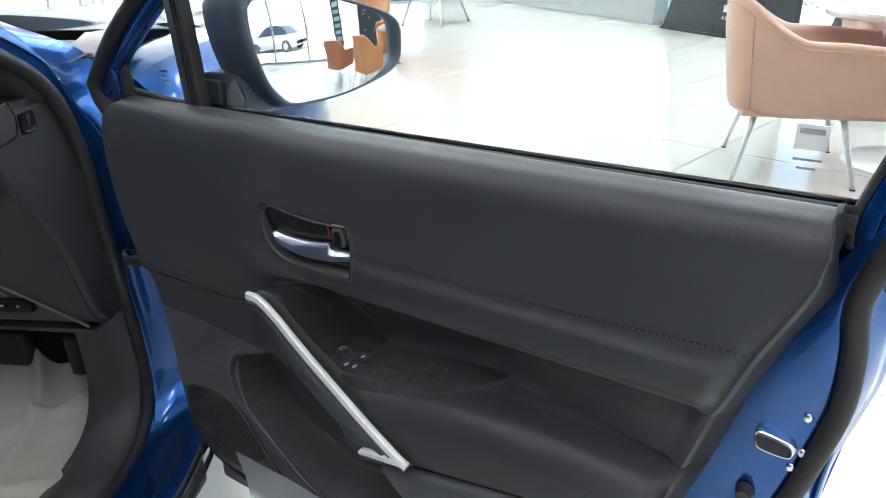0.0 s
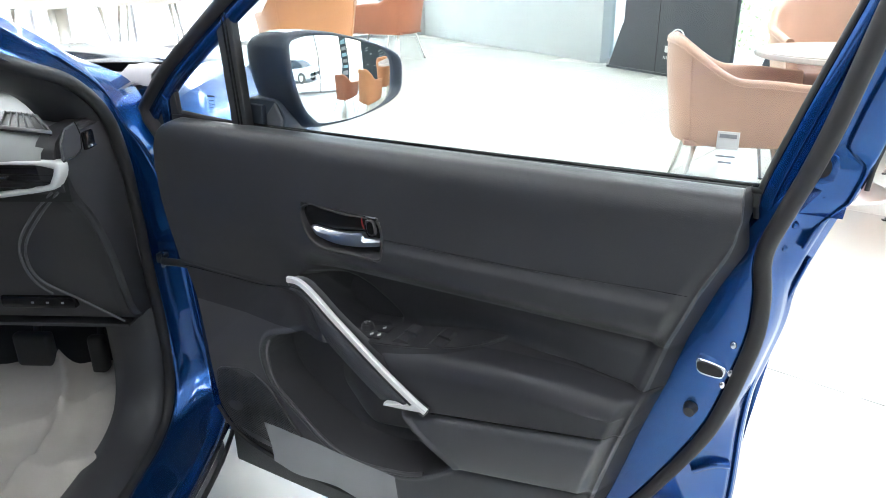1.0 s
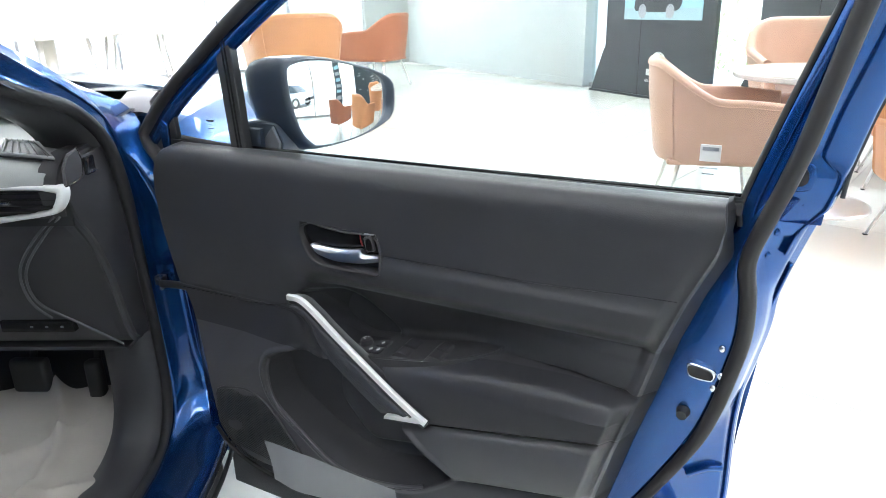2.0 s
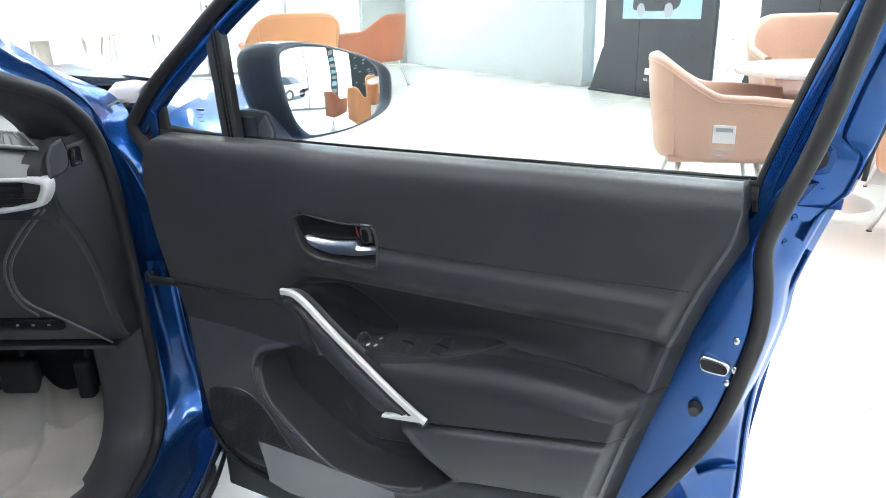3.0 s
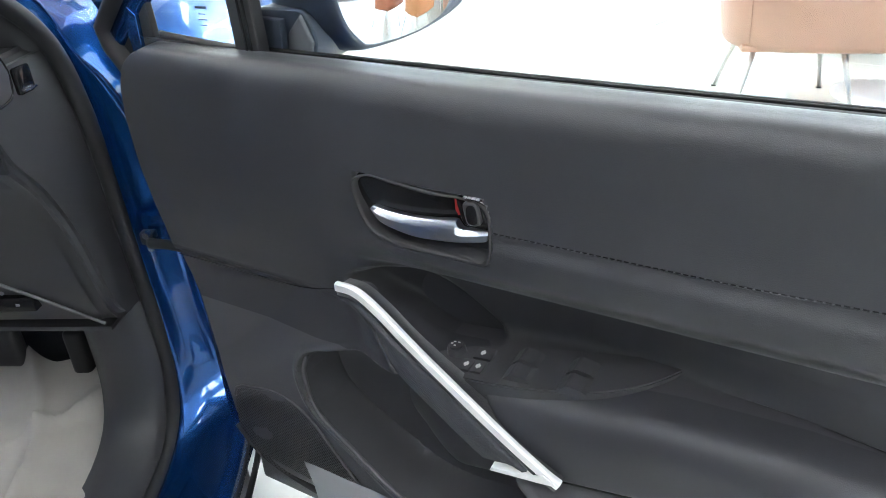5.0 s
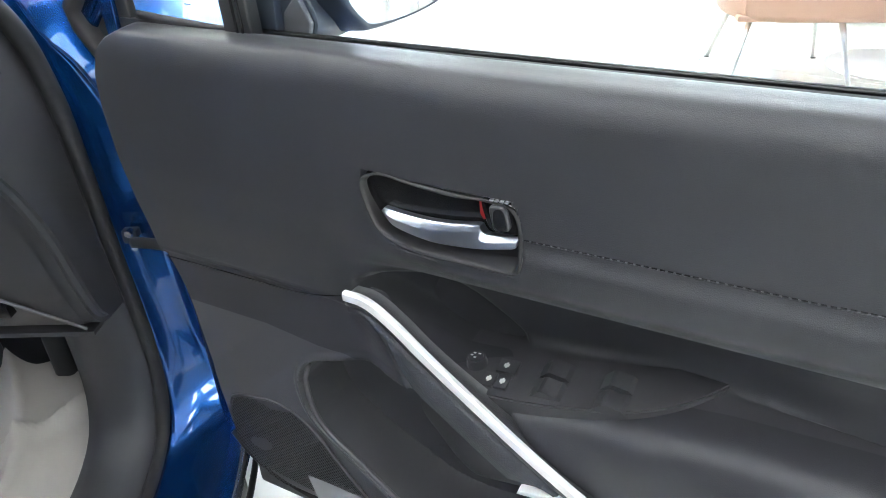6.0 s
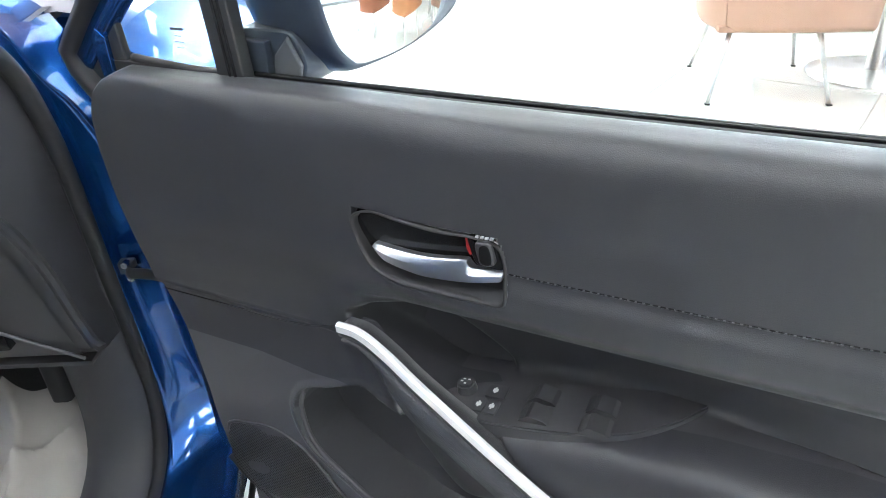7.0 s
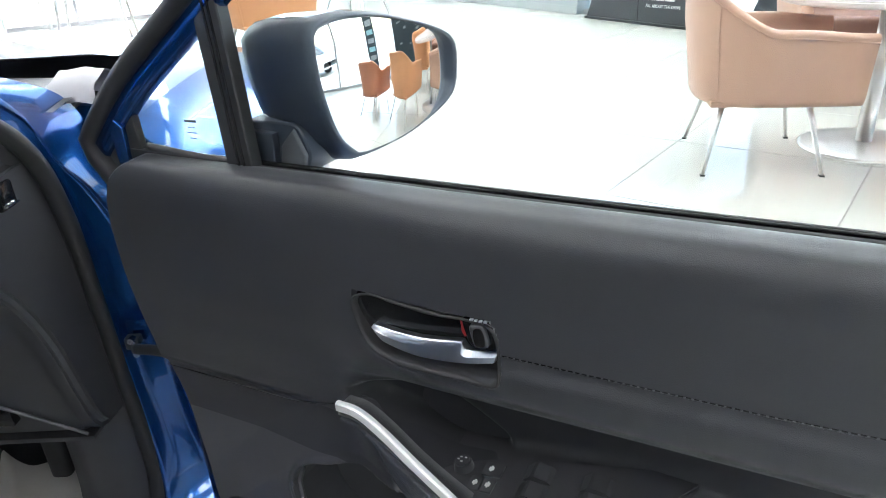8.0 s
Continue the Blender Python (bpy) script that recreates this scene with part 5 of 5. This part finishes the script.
def display_stand(a, width, height, picture, label):
    ob = thing("display_stand", label, "display stand", HALL @ Matrix.Translation((a, -0.12, 0)), group="display stands")
    plate("panel", [(0.0, 0.0), (width, 0.0), (width, height), (0.27, height), (0.27, 0.60), (0.24, 0.58)], -0.03, 0.03, STAND, ob, "matt black display panel", bevel=0.004)
    box("foot", 0.0, width, -0.06, 0.10, 0.0, 0.03, STAND, ob, bevel=0.004)
    box("seam", 0.93, 0.935, -0.0325, -0.0305, 0.03, height, GLOSS, ob)
    if picture:
        pic = box("picture", 0.62, 1.92, -0.036, -0.0305, 0.96, 1.70, PICTURE_SKY, ob, "blue-grey picture of a car")
        box("picture_ground", 0.62, 1.92, -0.038, -0.0365, 0.96, 1.10, material("poster_grey", (0.30, 0.42, 0.46), 0.4, vary=0.15), pic)
        plate("picture_car", smooth_closed([(0.80, 1.10), (0.88, 1.06), (1.30, 1.05), (1.55, 1.08), (1.60, 1.22), (1.45, 1.30), (1.30, 1.42), (1.0, 1.42), (0.85, 1.28)], 40), -0.040, -0.0385, STAND, pic)
        for x in (0.95, 1.42):
            plate("picture_wheel", smooth_closed([(x + 0.07 * math.cos(t), 1.06 + 0.085 * math.sin(t)) for t in np.linspace(0, 6.0, 10)], 24), -0.042, -0.0402, GREY_MARK, pic)
    ring = [(1.28 + 0.10 * math.cos(t), -0.034, 0.50 + 0.07 * math.sin(t)) for t in np.linspace(0, 2 * math.pi, 25)]
    tube("emblem", ring, 0.010, WHITE_MARK, ob, "pale oval emblem", sides=6, up=(0, 1, 0))
    for x0, x1, z0, z1 in ((1.08, 1.20, 0.285, 0.365), (1.22, 1.34, 0.285, 0.365), (1.36, 1.50, 0.285, 0.365)):
        box("lettering", x0, x1, -0.034, -0.0305, z0, z1, WHITE_MARK, ob)
    words("ALL ABOUT THE DRIVE", 0.052, WHITE_MARK, ob, pose(1.06, -0.0345, 0.205, 90, 0, 0))
    return ob


display_stand(0.36, 2.12, 2.0, True, "black display stand with car picture and white lettering")
display_stand(2.80, 2.10, 2.0, False, "plain black display stand with pale printing")


def tub_chair(at, skin, label, s=1.0, lift=0.0, pedestal=False):
    """A tub chair that faces +x: a curved shell with a rolled rim, a seat and four splayed metal legs."""
    ob = thing("tub_chair", label, "chair", at @ Matrix.Scale(s, 4), group="showroom tub chairs")
    N = 49
    outer, inner = [], []

    def plan(t, r, z):
        # t from -1 (one arm's front) over 0 (back) to 1 (other arm's front)
        a = t * math.radians(118)
        w = 0.328 + 0.060 * step(z, 0.30, 0.85)
        ca, sa = math.cos(a), math.sin(a)
        k = (abs(ca) ** 2.6 + abs(sa) ** 2.6) ** (-1 / 2.6)
        x, y = -ca * k * (w - r) * 0.94, sa * k * (w - r)
        if ca < 0:
            x = -ca * 0.94
        return x - 0.02, y

    rim = lambda t: 0.905 - 0.200 * step(abs(t), 0.24, 0.80) - 0.03 * step(abs(t), 0.8, 1.0)
    rows = []
    for i in range(N):
        t = -1 + 2 * i / (N - 1)
        top = rim(t)
        sec = [(0.09, 0.335), (0.040, 0.336), (0.014, 0.348), (0.002, 0.375), (0.0, 0.45), (0.0, 0.6 * top + 0.18), (0.0, top - 0.05), (-0.006, top - 0.015), (0.006, top), (0.028, top + 0.006), (0.048, top - 0.006), (0.054, top - 0.03), (0.058, top - 0.10), (0.075, 0.46)]
        rows.append([(*plan(t, r, z), z + lift) for r, z in sec])
    v, f = grid(rows)
    m = len(rows[0])
    f += [tuple(range(m)), tuple((N - 1) * m + k for k in range(m))[::-1]]
    mesh("shell", v, f, skin, ob, "curved upholstered shell")
    tube("piping", [(*plan(-1 + 2 * i / 24, -0.004, rim(-1 + 2 * i / 24) - 0.032), rim(-1 + 2 * i / 24) - 0.032 + lift) for i in range(25)], 0.004, skin, ob, sides=6, count=70)
    for t in (-0.42, 0.42):
        tube("panel_seam", [(*plan(t, -0.002, z), z + lift) for z in np.linspace(0.36, rim(t) - 0.03, 6)], 0.003, skin, ob, sides=6)
    bm = box_bm(-0.25, 0.42, -0.270, 0.270, 0.36 + lift, 0.475 + lift, 0.04, 4)
    part("seat", bm, SEATING, ob, "padded brown seat cushion")
    box("seat_base", -0.27, 0.26, -0.28, 0.28, 0.335 + lift, 0.365 + lift, skin, ob, bevel=0.01)
    if pedestal:
        tube("column", [(0, 0, 0.02), (0, 0, 0.34 + lift)], 0.07, STEEL, ob, "thick steel column", sides=20, up=(1, 0, 0), smooth_path=False)
    for sx, sy in ((-1, -1), (-1, 1), (1, -1), (1, 1)):
        leg = tube("leg", [(0.20 * sx, 0.22 * sy, 0.35 + lift), (0.282 * sx, 0.335 * sy, 0.0)], (0.016, 0.009), STEEL, ob, sides=10, count=4)
        box("glide", 0.282 * sx - 0.012, 0.282 * sx + 0.012, 0.335 * sy - 0.012, 0.335 * sy + 0.012, 0.0, 0.008, RUBBER, leg)
    return ob


def cafe_table(x, y, h, r):
    ob = thing("round_table", "round pale table with steel disc base", "table", Matrix.Translation((x, y, 0)), group="round tables")
    bm = bmesh.new()
    bmesh.ops.create_cone(bm, cap_ends=True, segments=64, radius1=r, radius2=r, depth=0.035, matrix=Matrix.Translation((0, 0, h - 0.0175)))
    bmesh.ops.bevel(bm, geom=[e for e in bm.edges if abs(e.verts[0].co.z - e.verts[1].co.z) < 1e-5], offset=0.008, segments=3, affect="EDGES")
    top = part("tabletop", bm, TABLETOP, ob, "glossy pale tabletop")
    for k in range(3):
        box("tabletop_print", -0.20 + 0.07 * k, -0.165 + 0.07 * k, -0.16, -0.13, h, h + 0.0006, RED, top)
        box("tabletop_print", -0.20 + 0.07 * k, -0.165 + 0.07 * k, -0.11, -0.10, h, h + 0.0006, GREY_MARK, top)
    rows = []
    for rr, z in ((0.0, 0.028), (0.045, 0.028), (0.06, 0.026), (0.20, 0.020), (0.315, 0.012), (0.328, 0.008), (0.33, 0.0)):
        rows.append([(rr * math.cos(a), rr * math.sin(a), z) for a in np.linspace(0, 2 * math.pi, 48, endpoint=False)])
    mesh("disc_base", *grid(rows, close_v=True), STEEL, ob, "brushed steel disc base")
    tube("column", [(0, 0, 0.02), (0, 0, h - 0.03)], 0.042, STEEL, ob, "steel column", sides=20, up=(1, 0, 0), smooth_path=False)
    return ob


tub_chair(pose(1.845, 3.665, 0, 0, 0, -17.0), TAN, "tan leatherette tub chair on slim steel legs at a round table", 1.0)
tub_chair(pose(3.20, 5.00, 0, 0, 0, -109), TAN, "tan leatherette tub chair on the far side of a round table", 1.16)
tub_chair(pose(2.70, 2.75, 0, 0, 0, 75), ORANGE, "orange leatherette tub chair drawn up to a round table", 0.90)
tub_chair(pose(3.50, 2.20, 0, 0, 0, 60), RUSSET, "russet leatherette tub chair close beside its twin", 0.85)
tub_chair(pose(3.45, 4.00, 0, 0, 0, 60), ORANGE, "orange leatherette tub chair beside the dark printed board", 0.94)
cafe_table(2.52, 3.66, 0.81, 0.53)
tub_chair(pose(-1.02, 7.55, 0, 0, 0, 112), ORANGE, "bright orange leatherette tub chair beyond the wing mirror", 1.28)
tub_chair(pose(-0.16, 10.9, 0, 0, 0, 150), RUSSET, "russet brown leatherette tub chair near the grey wall", 1.2)
cafe_table(-1.3, 10.0, 0.75, 0.5)
tub_chair(pose(-3.17, 6.65, 0, 0, 0, 60), CREAM, "high cream tub chair on a thick steel column", 1.2, 0.50, True)
tub_chair(pose(-2.57, 7.31, 0, 0, 0, 100), CREAM, "high cream tub chair on long slim legs", 1.05, 0.62)

# further along the glazing: a printed black board and a narrow poster
board = tagged(box("printed_board", 4.75, 6.70, -0.10, -0.04, 0.0, 2.6, BOARD, None, "tall dark board with rows of pale printing", bevel=0.004, at=HALL), category="board")
lines = random.Random(8)
for k in range(60):
    a, z = lines.uniform(4.85, 6.35), 0.5 + 0.065 * (k % 30)
    w = lines.uniform(0.08, 0.25)
    box("printed_line", a, a + w, -0.1035, -0.1005, z, z + lines.uniform(0.02, 0.04), GREY_MARK, board)
poster = tagged(box("narrow_poster", 7.50, 7.85, -0.06, -0.02, 0.35, 2.2, BOARD, None, "narrow dark poster with small pale pictures", bevel=0.003, at=HALL), category="poster")
for k in range(9):
    box("poster_print", 7.55, 7.79, -0.0635, -0.0605, 0.5 + k * 0.18, 0.60 + k * 0.18, PICTURE_SKY if k % 2 else GREY_MARK, poster)


def silver_car(at):
    ob = thing("parked_car", "silver saloon car parked outside the showroom", "car", at)
    sec = [(-2.15, 0.55, 0.35), (-2.1, 0.80, 0.30), (-1.2, 0.92, 0.20), (-0.3, 0.95, 0.20), (0.7, 0.95, 0.20), (1.5, 0.88, 0.20), (2.05, 0.72, 0.26), (2.2, 0.55, 0.35)]
    p = spline(sec, 40)
    rows = [[(x, -0.85, lo), (x, -0.90, 0.55), (x, -0.86, hi - 0.06), (x, -0.70, hi), (x, 0.70, hi), (x, 0.86, hi - 0.06), (x, 0.90, 0.55), (x, 0.85, lo)] for x, hi, lo in p]
    mesh("body", *grid(rows, close_v=True), SILVER_PAINT, ob, "silver painted body")
    roof = spline([(-1.45, 0.92), (-0.9, 1.32), (-0.2, 1.45), (0.5, 1.38), (1.25, 0.92)], 24)
    rows = [[(x, -0.78, 0.90), (x, -0.60 - 0.15 * (1.45 - z), z - 0.02), (x, -0.4, z), (x, 0.4, z), (x, 0.60 + 0.15 * (1.45 - z), z - 0.02), (x, 0.78, 0.90)] for x, z in roof]
    mesh("cabin", *grid(rows), DARKGLASS, ob, "dark glazed cabin")
    mesh("roof", *grid([[(x, y, z + 0.012) for y in (-0.55, -0.4, 0.4, 0.55)] for x, z in roof[6:18]]), SILVER_PAINT, ob)
    for x in (-1.35, 1.35):
        for y in (-0.88, 0.88):
            bm = bmesh.new()
            bmesh.ops.create_cone(bm, cap_ends=True, segments=28, radius1=0.32, radius2=0.32, depth=0.2, matrix=Matrix.Translation((x, y, 0.32)) @ Matrix.Rotation(radians(90), 4, "X"))
            w = part("wheel", bm, RUBBER, ob, "black tyre")
            bm = bmesh.new()
            bmesh.ops.create_cone(bm, cap_ends=True, segments=20, radius1=0.21, radius2=0.18, depth=0.22, matrix=Matrix.Translation((x, y, 0.32)) @ Matrix.Rotation(radians(90), 4, "X"))
            part("rim", bm, STEEL, w, "alloy rim")
    return ob


silver_car(HALL @ pose(13.2, 5.2, -0.06, 0, 0, 10))


# ---- floor tiles ----
floor = wall("floor", -6.2, 16.2, -13.2, 0.22, -0.05, -0.004, GROUT, "large glossy pale floor tiles with thin grey joints")
tagged(floor, category="floor")
tile_bm = box_bm(-0.497, 0.497, -0.497, 0.497, -0.008, 0.0, 0.0015, 1)
tile_me = bpy.data.meshes.new("tile")
tile_bm.to_mesh(tile_me)
tile_bm.free()
tile_me.materials.append(TILE)
inv = HALL.inverted()
TILES = Matrix.Translation((1.618, 4.028, 0)) @ Matrix.Rotation(radians(46), 4, "Z")
for i in range(-24, 24):
    for k in range(-24, 24):
        c = TILES @ Vector((i + 0.5, k + 0.5, 0))
        q = inv @ c
        if -6.0 < q.x < 15.9 and -13.0 < q.y < -0.05:
            ob = new("tile", tile_me)
            ob.parent = floor
            ob.matrix_parent_inverse = floor.matrix_basis.inverted()
            ob.matrix_basis = Matrix.Translation(c) @ Matrix.Rotation(radians(46), 4, "Z")
